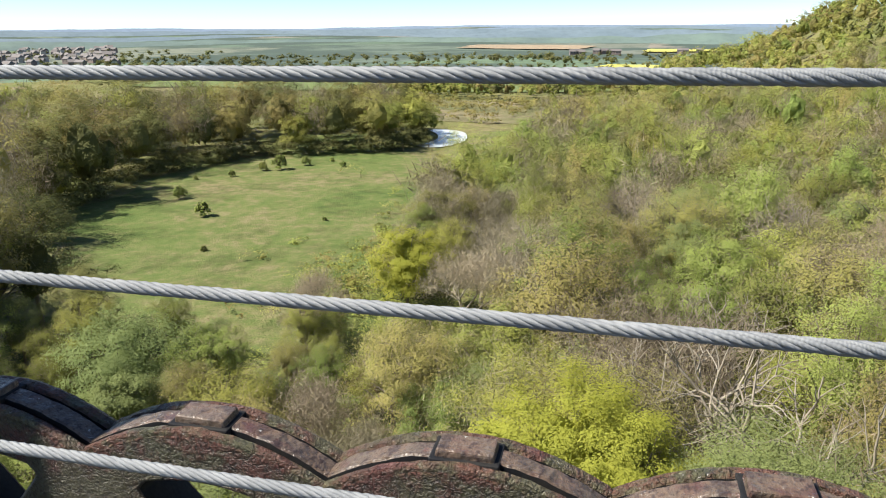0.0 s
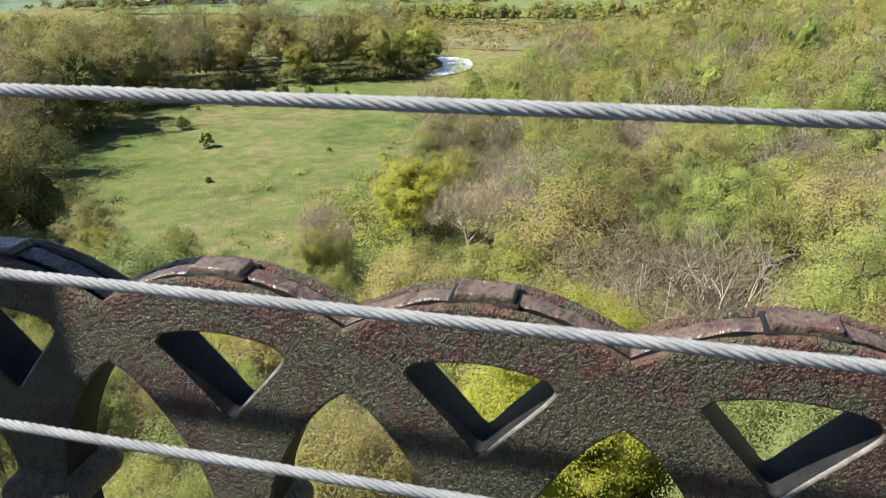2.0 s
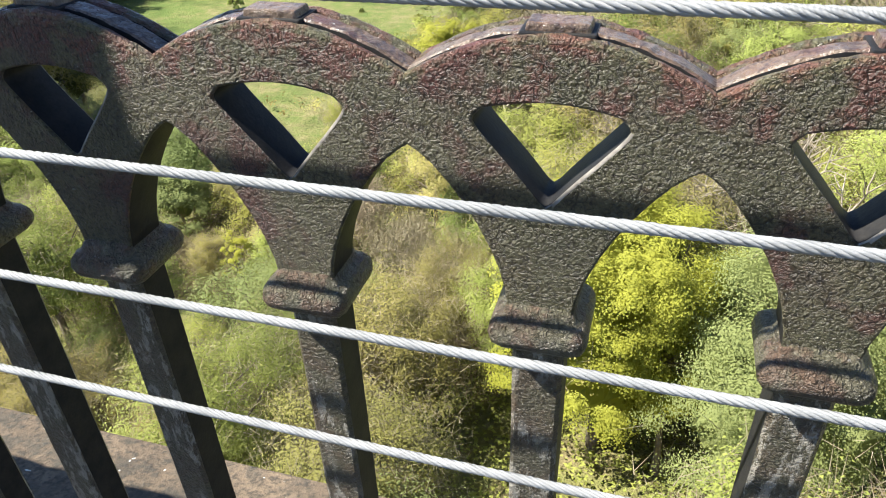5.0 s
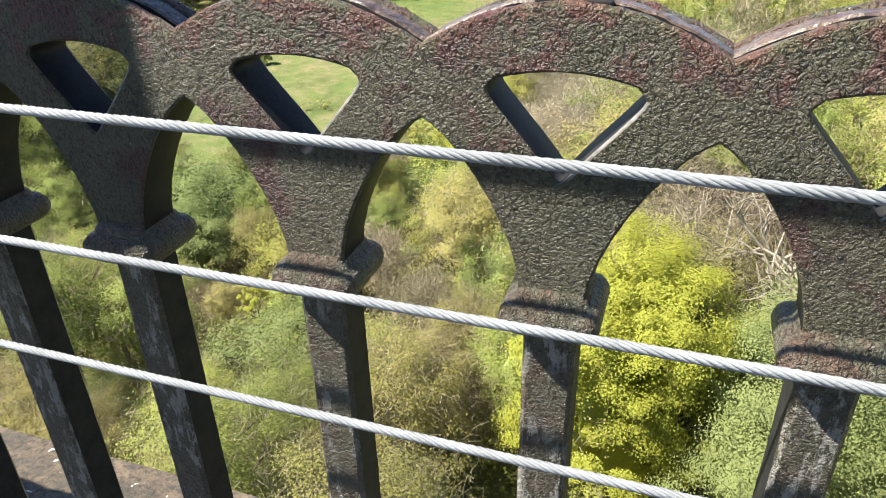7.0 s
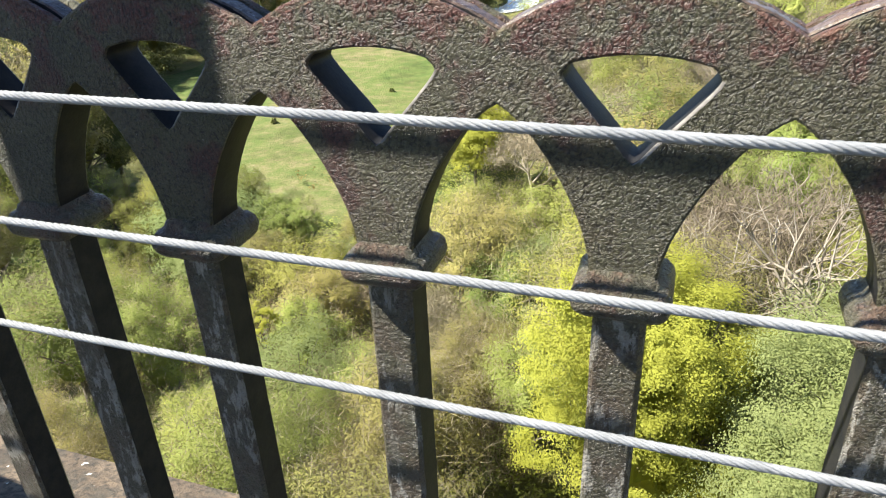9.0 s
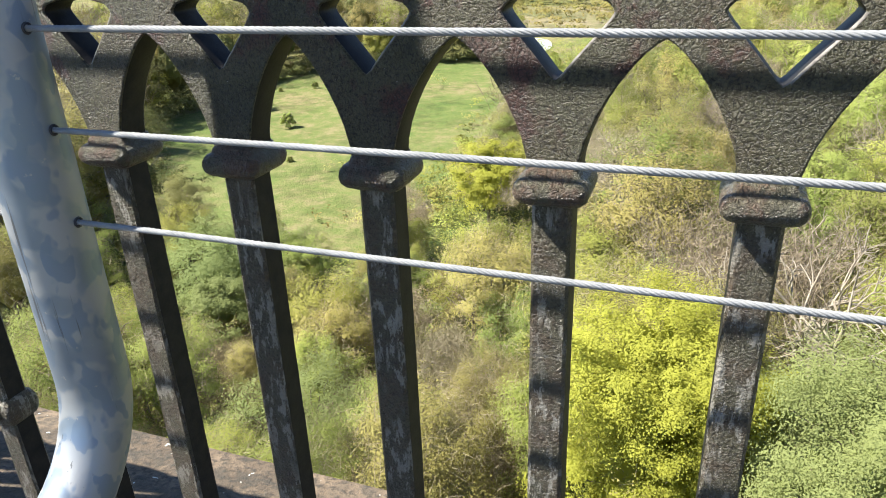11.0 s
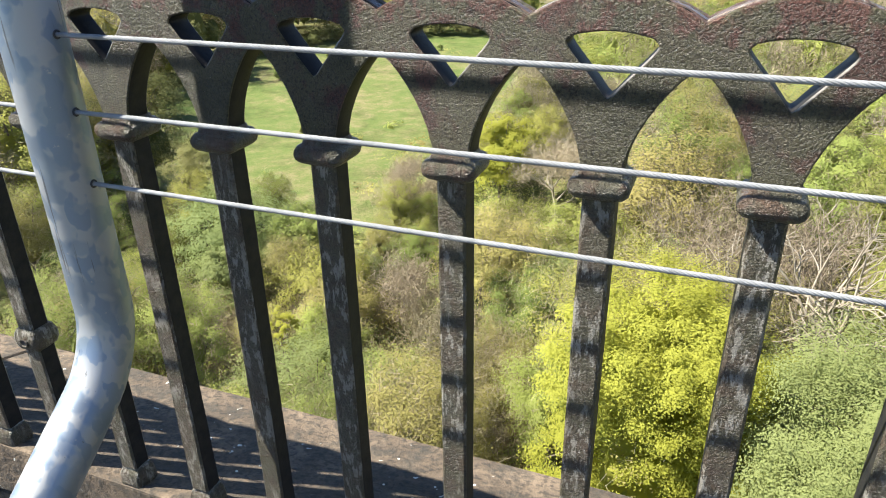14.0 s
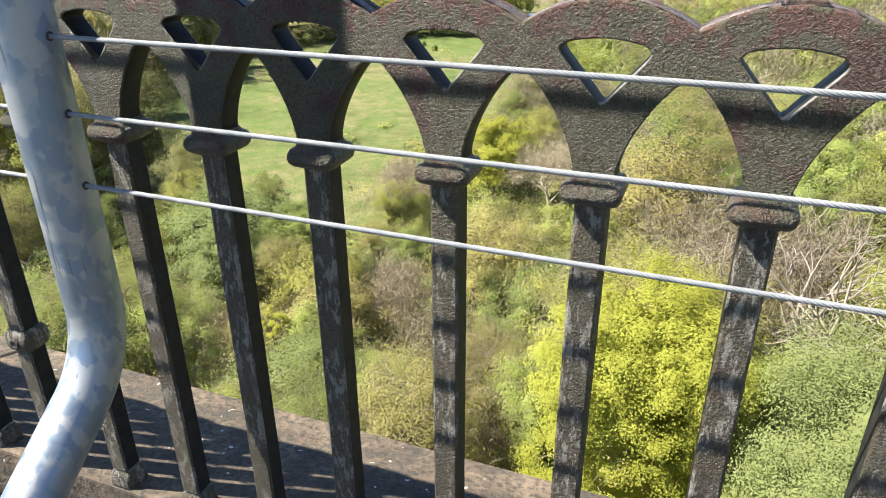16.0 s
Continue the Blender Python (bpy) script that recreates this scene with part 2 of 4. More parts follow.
LEAF = {
    "yellow": leaves("yellow_maple_leaves", (0.41, 0.41, 0.072), (0.37, 0.38, 0.065), (0.305, 0.325, 0.058), 0.46, 0.15),
    "fresh": leaves("fresh_green_leaves", (0.285, 0.335, 0.09), (0.245, 0.295, 0.08), (0.205, 0.255, 0.07), 0.36),
    "olive": leaves("olive_young_leaves", (0.325, 0.345, 0.088), (0.285, 0.31, 0.077), (0.24, 0.27, 0.07), 0.36),
    "bronze": leaves("bronze_oak_leaves", (0.33, 0.3, 0.1), (0.285, 0.26, 0.086), (0.235, 0.22, 0.076), 0.32),
    "grey": leaves("grey_green_willow_leaves", (0.265, 0.31, 0.122), (0.24, 0.285, 0.108), (0.215, 0.26, 0.097), 0.42, 0.5),
    "dark": leaves("dark_green_leaves", (0.21, 0.21, 0.075), (0.165, 0.172, 0.06), (0.125, 0.138, 0.05), 0.25),
    "straw": leaves("dry_straw_stems", (0.44, 0.39, 0.24), (0.37, 0.325, 0.18), (0.29, 0.25, 0.14), 0.25),
    "twig": leaves("bare_grey_twigs", (0.38, 0.33, 0.235), (0.31, 0.265, 0.18), (0.235, 0.2, 0.135), 0.15),
}
BARK = plain("grey_brown_bark", (0.14, 0.11, 0.085), (0.22, 0.19, 0.15), 2.0, 0.9, 0.6, 0.03)
PALE_BARK = plain("bleached_dead_wood", (0.34, 0.3, 0.235), (0.25, 0.215, 0.165), 2.0, 0.85, 0.5, 0.02)


def ground_cover(name, stops, patch):
    n = Nodes(name)
    a = n.noise(0.03, 6, 0.6)
    b = n.noise(0.35, 5, 0.65)
    d = n.noise(3.0, 4, 0.7)
    f = n.math("ADD", n.math("MULTIPLY", a, 0.55), n.math("MULTIPLY", b, 0.45))
    c = n.ramp(f, stops)
    c = n.mix(n.math("MULTIPLY", n.step(d, 0.48, 0.68), 0.7), c, patch)
    tuft = n.noise(0.13, 6, 0.7)
    c = n.mix(n.math("MULTIPLY", n.step(tuft, 0.5, 0.62), 0.45), c, tuple(0.6 * v for v in patch))
    n.set(Base_Color=c, Roughness=0.9, Specular_IOR_Level=0.1, Normal=n.bump(n.math("ADD", d, b), 0.7, 0.5))
    return n.mat


GROUND = ground_cover("woodland_floor", [(0.35, (0.13, 0.16, 0.055)), (0.5, (0.19, 0.19, 0.07)), (0.62, (0.26, 0.21, 0.12))], (0.11, 0.1, 0.05))
MEADOW = ground_cover("rough_meadow_grass", [(0.38, (0.09, 0.136, 0.038)), (0.46, (0.126, 0.163, 0.05)), (0.52, (0.165, 0.178, 0.068)), (0.6, (0.24, 0.205, 0.11))], (0.085, 0.11, 0.036))
MARSH = ground_cover("dry_reed_marsh", [(0.35, (0.13, 0.15, 0.06)), (0.48, (0.18, 0.175, 0.085)), (0.58, (0.25, 0.21, 0.13)), (0.65, (0.33, 0.27, 0.19))], (0.12, 0.12, 0.06))
PASTURE = ground_cover("green_pasture", [(0.35, (0.135, 0.175, 0.07)), (0.6, (0.175, 0.215, 0.085))], (0.13, 0.165, 0.07))
RAPE = ground_cover("oilseed_flowers", [(0.35, (0.5, 0.47, 0.12)), (0.6, (0.57, 0.53, 0.14))], (0.44, 0.43, 0.12))
PLOUGH = ground_cover("bare_ploughland", [(0.35, (0.3, 0.23, 0.16)), (0.6, (0.36, 0.29, 0.2))], (0.26, 0.2, 0.14))


def far_country():
    """Patchwork of small fields and woods, kilometres off, with haze put into the blue-green tones."""
    n = Nodes("distant_farmland")
    m = n.add("ShaderNodeMapping", {"Vector": n.coord, "Scale": (0.0028, 0.0016, 0.0), "Rotation": (0, 0, 0.35)}).outputs[0]
    cell = n.add("ShaderNodeTexVoronoi", {"Vector": m, "Scale": 1.0}).outputs["Color"]
    sep = n.add("ShaderNodeSeparateColor", {0: cell}).outputs[0]
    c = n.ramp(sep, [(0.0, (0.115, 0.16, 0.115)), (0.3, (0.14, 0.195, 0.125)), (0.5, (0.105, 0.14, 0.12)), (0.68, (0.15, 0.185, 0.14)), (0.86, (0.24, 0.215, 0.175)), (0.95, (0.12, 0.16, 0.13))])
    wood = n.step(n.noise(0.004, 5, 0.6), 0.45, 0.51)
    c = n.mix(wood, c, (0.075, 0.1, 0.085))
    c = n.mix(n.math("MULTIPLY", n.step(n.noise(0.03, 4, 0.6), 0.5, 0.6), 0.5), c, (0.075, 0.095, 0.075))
    n.set(Base_Color=c, Roughness=0.95, Specular_IOR_Level=0.05)
    return n.mat


FAR = far_country()
# Haze of distance is put into the hills' pale blue base colours.
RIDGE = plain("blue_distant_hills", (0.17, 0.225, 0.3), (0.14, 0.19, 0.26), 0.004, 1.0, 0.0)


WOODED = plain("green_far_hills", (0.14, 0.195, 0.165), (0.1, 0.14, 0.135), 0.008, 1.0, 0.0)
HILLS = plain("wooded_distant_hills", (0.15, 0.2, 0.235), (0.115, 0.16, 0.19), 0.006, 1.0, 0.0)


def river_water():
    n = Nodes("river_water")
    # The pale base colour carries the bright sky's reflection.
    n.set(Base_Color=(0.62, 0.66, 0.68), Roughness=0.3, Specular_IOR_Level=1.0, Normal=n.bump(n.noise(1.5, 3, 0.5), 0.12, 0.05))
    return n.mat


WATER = river_water()
ROOF_WHITE = plain("pale_sheet_roofing", (0.6, 0.62, 0.65), (0.5, 0.53, 0.57), 0.05, 0.5, 0.0)
BRICK = plain("red_brick_far", (0.22, 0.165, 0.145), (0.27, 0.22, 0.19), 0.2, 0.9, 0.0)
RENDERED = plain("pale_render_far", (0.5, 0.48, 0.45), (0.42, 0.4, 0.37), 0.2, 0.9, 0.0)
SLATE = plain("roof_tiles_far", (0.17, 0.145, 0.135), (0.15, 0.145, 0.145), 0.1, 0.8, 0.0)
GLASS = plain("dark_window_glass", (0.05, 0.06, 0.07), (0.08, 0.09, 0.1), 1.0, 0.15, 0.0)

# ---- mesh helpers ----


def mesh_of(name, verts, faces, mat, smooth=False):
    me = bpy.data.meshes.new(name)
    me.from_pydata([tuple(v) for v in verts], [], faces)
    if mat:
        me.materials.append(mat)
    me.update()
    if smooth:
        me.polygons.foreach_set("use_smooth", [True] * len(me.polygons))
    return me


def part_of(name, me, parent, m=None, label=""):
    ob = new(name, me)
    ob.parent = parent
    if m is not None:
        ob.matrix_basis = m
    return tagged(ob, label)


def from_bm(name, bm, mat, smooth=False):
    me = bpy.data.meshes.new(name)
    bm.to_mesh(me)
    bm.free()
    me.materials.append(mat)
    if smooth:
        me.polygons.foreach_set("use_smooth", [True] * len(me.polygons))
    return me


def block(size, bevel=0.01, seg=2, rough=0.0, seed=0):
    """A worn block centred on the origin."""
    bm = bmesh.new()
    bmesh.ops.create_cube(bm, size=1.0)
    for v in bm.verts:
        v.co = Vector((v.co.x * size[0], v.co.y * size[1], v.co.z * size[2]))
    if bevel:
        bmesh.ops.bevel(bm, geom=bm.edges[:], offset=bevel, segments=seg, affect="EDGES", profile=0.6)
    if rough:
        for v in bm.verts:
            v.co += Vector(noise.noise_vector(v.co * 9 + Vector((seed, 0, 0)))) * rough
    return bm


def sweep(points, radius, sides=12, caps=True):
    """A tube along points (one radius, or one for each point)."""
    pts = [Vector(p) for p in points]
    rad = radius if isinstance(radius, (list, tuple)) else [radius] * len(pts)
    verts, faces = [], []
    ref = Vector((0.31, 0.77, 0.55))
    for i, p in enumerate(pts):
        d = (pts[min(i + 1, len(pts) - 1)] - pts[max(i - 1, 0)]).normalized()
        a = d.cross(ref)
        a = a.normalized() if a.length > 1e-4 else Vector((1, 0, 0))
        b = d.cross(a)
        for k in range(sides):
            t = 2 * math.pi * k / sides
            verts.append(p + (a * math.cos(t) + b * math.sin(t)) * rad[i])
    for i in range(len(pts) - 1):
        for k in range(sides):
            j = (k + 1) % sides
            faces.append((i * sides + k, i * sides + j, (i + 1) * sides + j, (i + 1) * sides + k))
    if caps:
        faces.append(tuple(range(sides))[::-1])
        faces.append(tuple((len(pts) - 1) * sides + k for k in range(sides)))
    return verts, faces


# ---- land ----
FLOOR = -34.5


def smooth01(v):
    v = np.clip(v, 0.0, 1.0)
    return v * v * (3 - 2 * v)


def land(x, y):
    """Height of the ground: flat valley floor, a wooded hillside on one side, rolling country beyond."""
    x, y = np.asarray(x, float), np.asarray(y, float)
    r = np.hypot(x, y)
    rise = np.minimum(0.0032 * np.maximum(x, 0) ** 2, 44.0) * (1 - smooth01((y - 400) / 260))
    roll = 1.2 * np.sin(x * 0.021 + 1) * np.sin(y * 0.017) * smooth01((r - 60) / 300) * (1 - 0.6 * smooth01((r - 900) / 900))
    far = smooth01((r - 700) / 3600) * 22 + smooth01((r - 900) / 1300) * (9 * np.sin(x * 0.0031 + 0.6) * np.cos(y * 0.0023) + 7 * np.sin(x * 0.0052 - y * 0.0013 + 2.0) * np.sin(y * 0.0041))
    bank = 5 * smooth01((14 - y) / 20)
    return FLOOR + rise + roll + far + bank


def sheet(name, xs, ys, mat, lift=0.0):
    """A patch of ground draped over the land; xs, ys: grids of plan positions."""
    nu, nv = xs.shape
    zs = land(xs, ys) + lift
    verts = np.stack([xs, ys, zs], -1).reshape(-1, 3)
    faces = [(i * nv + j, (i + 1) * nv + j, (i + 1) * nv + j + 1, i * nv + j + 1) for i in range(nu - 1) for j in range(nv - 1)]
    return mesh_of(name, verts.tolist(), faces, mat, True)


def ring_sheet(name, radii, angles, mat, lift=0.0):
    rr, aa = np.meshgrid(radii, np.radians(angles), indexing="ij")
    return sheet(name, -rr * np.sin(aa), rr * np.cos(aa), mat, lift)


ground = tagged(new("ground", ring_sheet("ground", np.concatenate([[0.5], np.geomspace(6, 620, 90)]), np.linspace(-180, 180, 181), GROUND)), "green and brown woodland floor of the valley", "ground", kind="structure")
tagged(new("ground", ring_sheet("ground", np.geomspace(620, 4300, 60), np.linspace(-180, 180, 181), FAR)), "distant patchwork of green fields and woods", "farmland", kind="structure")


def patch(name, corners, mat, label, category, lift=0.3, n=24):
    """A field laid over the land between four plan corners, with wavy edges."""
    a, b, c, d = [np.array(p, float) for p in corners]
    u, v = np.meshgrid(np.linspace(0, 1, n), np.linspace(0, 1, n), indexing="ij")
    p = (1 - u)[..., None] * ((1 - v)[..., None] * a + v[..., None] * d) + u[..., None] * ((1 - v)[..., None] * b + v[..., None] * c)
    size = np.linalg.norm(b - a) * 0.02
    edge = np.sin(p[..., 0] * 0.13 + p[..., 1] * 0.07) + np.sin(p[..., 1] * 0.21 - p[..., 0] * 0.05)
    return tagged(new(name, sheet(name, p[..., 0] + edge * size, p[..., 1] + edge * size * 0.6, mat, lift)), label, category, kind="structure")


patch("meadow", [(-100, 46), (-14, 46), (-2, 262), (-116, 215)], MEADOW, "open rough green meadow with dry grass patches", "meadow", 0.25, 70)
patch("marsh", [(-75, 268), (5, 262), (20, 345), (-110, 350)], MARSH, "brown marshy ground beyond the river bend", "marsh", 0.2)
patch("field", [(-310, 400), (-120, 400), (-90, 620), (-330, 600)], PASTURE, "bright green pasture beyond the wood", "field", 0.6)
patch("field", [(-110, 400), (10, 400), (30, 640), (-80, 620)], PASTURE, "green pasture with dark hedges round it", "field", 0.6)
patch("field", [(-30, 615), (48, 605), (62, 690), (-12, 700)], RAPE, "bright yellow flowering crop field", "field", 1.5)
patch("field", [(30, 1040), (150, 1020), (190, 1110), (40, 1130)], RAPE, "bright yellow flowering crop field", "field", 2.0)
patch("field", [(-250, 1150), (-60, 1150), (-40, 1330), (-260, 1330)], PLOUGH, "pale brown ploughed field", "field", 1.5)

# river: a bend of bright water past the end of the wood
bend = [(-57.5, 206), (-54, 209.5), (-51, 217), (-51.5, 226), (-55, 236), (-62, 241)]
river_pts = []
for i in range(len(bend) - 1):
    q0, q1, q2, q3 = (np.array(bend[min(max(k, 0), len(bend) - 1)], float) for k in range(i - 1, i + 3))
    river_pts += [tuple(0.5 * (2 * q1 + (q2 - q0) * t + (2 * q0 - 5 * q1 + 4 * q2 - q3) * t * t + (3 * q1 - q0 - 3 * q2 + q3) * t ** 3)) for t in np.linspace(0, 1, 7)[:-1]]
river_pts.append(bend[-1])
rv, rf = [], []
for i, (px, py) in enumerate(river_pts):
    ax, ay = river_pts[max(i - 1, 0)]
    bx, by = river_pts[min(i + 1, len(river_pts) - 1)]
    d = Vector((bx - ax, by - ay, 0)).normalized()
    s = Vector((-d.y, d.x, 0)) * 4.8 * math.sqrt(min(1.0, 0.1 + 0.16 * i, 0.1 + 0.16 * (len(river_pts) - 1 - i)))
    z = float(land(px, py)) + 0.55
    rv += [(px + s.x, py + s.y, z), (px - s.x, py - s.y, z)]
    if i:
        rf.append((2 * i - 2, 2 * i - 1, 2 * i + 1, 2 * i))
tagged(new("river", mesh_of("river", rv, rf, WATER)), "bright reflecting bend of a river", "river", kind="structure")

# ridges on the skyline, one behind the other, with haze painted in as blue
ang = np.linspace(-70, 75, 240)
for dist, low, rise, seed, mat, label in ((4350, 9, 22, 3.1, RIDGE, "low haze-blue hills along the horizon"), (3400, 0, 20, 9.4, RIDGE, "low haze-blue hills along the horizon"),
                                          (2600, -7, 15, 5.7, HILLS, "wooded haze-tinted hills before the horizon"), (1950, -14, 11, 1.7, HILLS, "wooded haze-tinted hills before the horizon"),
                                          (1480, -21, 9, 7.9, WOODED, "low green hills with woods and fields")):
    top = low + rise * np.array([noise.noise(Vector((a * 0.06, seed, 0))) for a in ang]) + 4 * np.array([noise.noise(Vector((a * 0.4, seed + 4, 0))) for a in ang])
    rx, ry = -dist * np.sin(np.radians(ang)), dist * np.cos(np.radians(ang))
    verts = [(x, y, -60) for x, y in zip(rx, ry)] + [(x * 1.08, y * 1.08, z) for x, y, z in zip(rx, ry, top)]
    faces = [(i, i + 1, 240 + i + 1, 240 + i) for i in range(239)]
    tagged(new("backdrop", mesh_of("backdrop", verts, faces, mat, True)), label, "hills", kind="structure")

# ---- trees ----
rng = np.random.default_rng(7)


def leaf_faces(centres, normals, size, rng):
    """Small bent leaf shapes at the centres, facing roughly along the normals."""
    n = len(centres)
    nor = normals + rng.normal(0, 0.14, (n, 3))
    nor /= np.linalg.norm(nor, axis=1, keepdims=True) + 1e-9
    t = np.cross(nor, rng.normal(0, 1, (n, 3)))
    t /= np.linalg.norm(t, axis=1, keepdims=True) + 1e-9
    b = np.cross(nor, t)
    s = (size * rng.uniform(0.6, 1.35, n))[:, None]
    return np.stack([centres - t * s - b * s * 0.75, centres + t * s, centres - t * s * 0.6 + b * s * 0.9 + nor * s * 0.2], 1).reshape(-1, 3)


def faces_mesh(name, verts, mat, tree=None):
    """One mesh of many loose small faces; tree: a number between 0 and 1 for each face, the same all over one tree."""
    n = len(verts) // 3
    me = bpy.data.meshes.new(name)
    me.vertices.add(len(verts))
    me.vertices.foreach_set("co", verts.astype(np.float32).ravel())
    me.loops.add(n * 3)
    me.loops.foreach_set("vertex_index", np.arange(n * 3, dtype=np.int32))
    me.polygons.add(n)
    me.polygons.foreach_set("loop_start", np.arange(0, n * 3, 3, dtype=np.int32))
    if tree is not None:
        me.attributes.new("tree", "FLOAT", "FACE").data.foreach_set("value", np.asarray(tree, np.float32))
    me.update(calc_edges=True)
    me.materials.append(mat)
    return me


def inner_crown(rng, height, radius, base, fill=0.42, rings=6, sides=9):
    """The dense inside of a far crown: a lumpy ring-built dome that the outer leaves stand on."""
    mid, half = (base + height) / 2, (height - base) / 2
    ph = rng.uniform(0, 6.28, 3)
    u, w = np.meshgrid(np.linspace(-1.1, 1.5, rings + 1), np.arange(sides + 1) * 2 * math.pi / sides, indexing="ij")
    lump = fill * (1 + 0.16 * np.sin(3 * w + ph[0] + 2 * u) + 0.12 * np.sin(5 * w + ph[1]) * np.cos(3 * u) + rng.normal(0, 0.07, u.shape))
    lump[:, -1] = lump[:, 0]
    g = np.stack([np.cos(u) * np.cos(w) * radius * lump, np.cos(u) * np.sin(w) * radius * lump, np.sin(u) * half * lump + mid], -1)
    a, b, c, d = g[:-1, :-1], g[:-1, 1:], g[1:, 1:], g[1:, :-1]
    return np.concatenate([np.stack([a, b, c], -2).reshape(-1, 3), np.stack([a, c, d], -2).reshape(-1, 3)])


def crown_points(rng, height, radius, base, clumps, per, drop=0.0, clump_size=(0.17, 0.34), feather=0.0, taper=0.2, full=2.4):
    """Leaf places in many small uneven clumps with gaps between them. feather: how far sprays reach out and up from a clump; full: 2 for an egg, more for a squarer dome."""
    mid, half = (base + height) / 2, (height - base) / 2
    d = rng.normal(0, 1, (clumps, 3))
    d /= np.linalg.norm(d, axis=1, keepdims=True)
    d[:, 2] = np.where(d[:, 2] < -0.4, -d[:, 2], d[:, 2])
    ph = rng.uniform(0, 6.28, 4)
    az = np.arctan2(d[:, 1], d[:, 0])
    d_out = d / (np.abs(d) ** full).sum(1, keepdims=True) ** (1 / full)
    lobes = 1 + 0.18 * np.sin(3 * az + ph[0] + 2 * d[:, 2]) + 0.13 * np.sin(5 * az + ph[1] - 3 * d[:, 2]) + 0.12 * np.sin(7 * d[:, 2] + ph[2])
    reach = rng.uniform(0.12, 1.0, clumps) ** 0.3
    c = d_out * reach[:, None] * np.stack([lobes * radius, lobes * radius, np.minimum(lobes, 1.0) * half], 1)
    c[:, :2] *= 1.08 - taper * np.clip(c[:, 2:] / half, -0.4, 1)
    c[:, 2] += mid
    size = radius * rng.uniform(*clump_size, clumps)
    e = rng.normal(0, 1, (clumps, per, 3))
    far = np.linalg.norm(e, axis=2, keepdims=True)
    e /= far
    e[..., 2] = np.where(e[..., 2] < -0.45, -e[..., 2], e[..., 2])
    p = c[:, None, :] + e * size[:, None, None] * np.clip(far * 0.55, 0.1, 1.25) * np.array([1.1, 1.1, 0.8])
    if feather:
        way = d + np.array([0, 0, 0.9])
        p += way[:, None, :] * rng.exponential(feather * radius, (clumps, per, 1)) * rng.uniform(0.4, 1.2, (clumps, 1, 1))
    if drop:
        p[..., 2] -= rng.exponential(drop, (clumps, per))
    nrm = e * 0.35 + d[:, None, :] * 0.65 + np.array([-0.1, -0.05, 0.35])
    return p.reshape(-1, 3), nrm.reshape(-1, 3), c


def branch_set(rng, height, radius, base, count, ends=None, thick=0.02, sides=5):
    """Trunk and limbs as tapered tubes in one mesh."""
    verts, faces = [], []

    def tube(points, radii):
        v, f = sweep(points, radii, sides, False)
        o = len(verts)
        verts.extend(v)
        faces.extend([tuple(i + o for i in q) for q in f])

    lean = rng.normal(0, 0.04 * height, 2)
    trunk = [(lean[0] * (t ** 2), lean[1] * (t ** 2), t * height * 0.86) for t in (0, 0.15, 0.35, 0.6, 0.8, 1.0)]
    tube(trunk, [height * thick * s for s in (1.35, 1.0, 0.8, 0.55, 0.3, 0.1)])
    for i in range(count):
        t = rng.uniform(0.25, 0.9)
        z0 = t * height * 0.86
        p0 = Vector((lean[0] * t * t, lean[1] * t * t, z0))
        if ends is not None:
            e = Vector(ends[i % len(ends)])
        else:
            a = rng.uniform(0, 2 * math.pi)
            e = Vector((math.cos(a) * radius, math.sin(a) * radius, z0 + rng.uniform(0.1, 0.35) * height))
        if e.z < z0:
            p0.z = max(base * 0.8, e.z - 0.25 * (e - p0).length)
        m1 = p0.lerp(e, 0.4) + Vector(rng.normal(0, 0.05 * radius, 3))
        m2 = p0.lerp(e, 0.75) + Vector(rng.normal(0, 0.06 * radius, 3)) + Vector((0, 0, 0.04 * height))
        r = height * thick * 0.42 * (1.1 - 0.6 * t)
        tube([p0, m1, m2, e], [r, r * 0.7, r * 0.42, r * 0.12])
    return verts, faces


def forked(rng, height, spread, thick, levels=4):
    """A bare tree: trunk and limbs that fork again and again. Also the ends of the limbs."""
    verts, faces, tips = [], [], []

    def limb(p, d, length, radius, level):
        pts = [p]
        for i in range(3):
            d = (d + Vector(rng.normal(0, 0.16, 3)) + Vector((0, 0, 0.05))).normalized()
            pts.append(pts[-1] + d * length / 3)
        v, f = sweep(pts, [radius, radius * 0.85, radius * 0.72, radius * 0.58], 6 if level < 2 else 4, False)
        o = len(verts)
        verts.extend(v)
        faces.extend([tuple(i + o for i in q) for q in f])
        if level == levels:
            tips.append(tuple(pts[-1]))
            return
        for i in range(3 if level else 5):
            side = Vector(rng.normal(0, 1, 3))
            side = (side - d * side.dot(d)).normalized()
            nd = (d * 0.75 + side * spread * rng.uniform(0.6, 1.15)).normalized()
            start = pts[-1] if i == 0 else pts[2].lerp(pts[3], rng.uniform(0, 1))
            limb(start, nd, length * rng.uniform(0.6, 0.85), radius * rng.uniform(0.5, 0.68), level + 1)

    limb(Vector((0, 0, -0.2)), Vector((0, 0, 1)), height * 0.33, height * thick, 0)
    return verts, faces, np.array(tips)


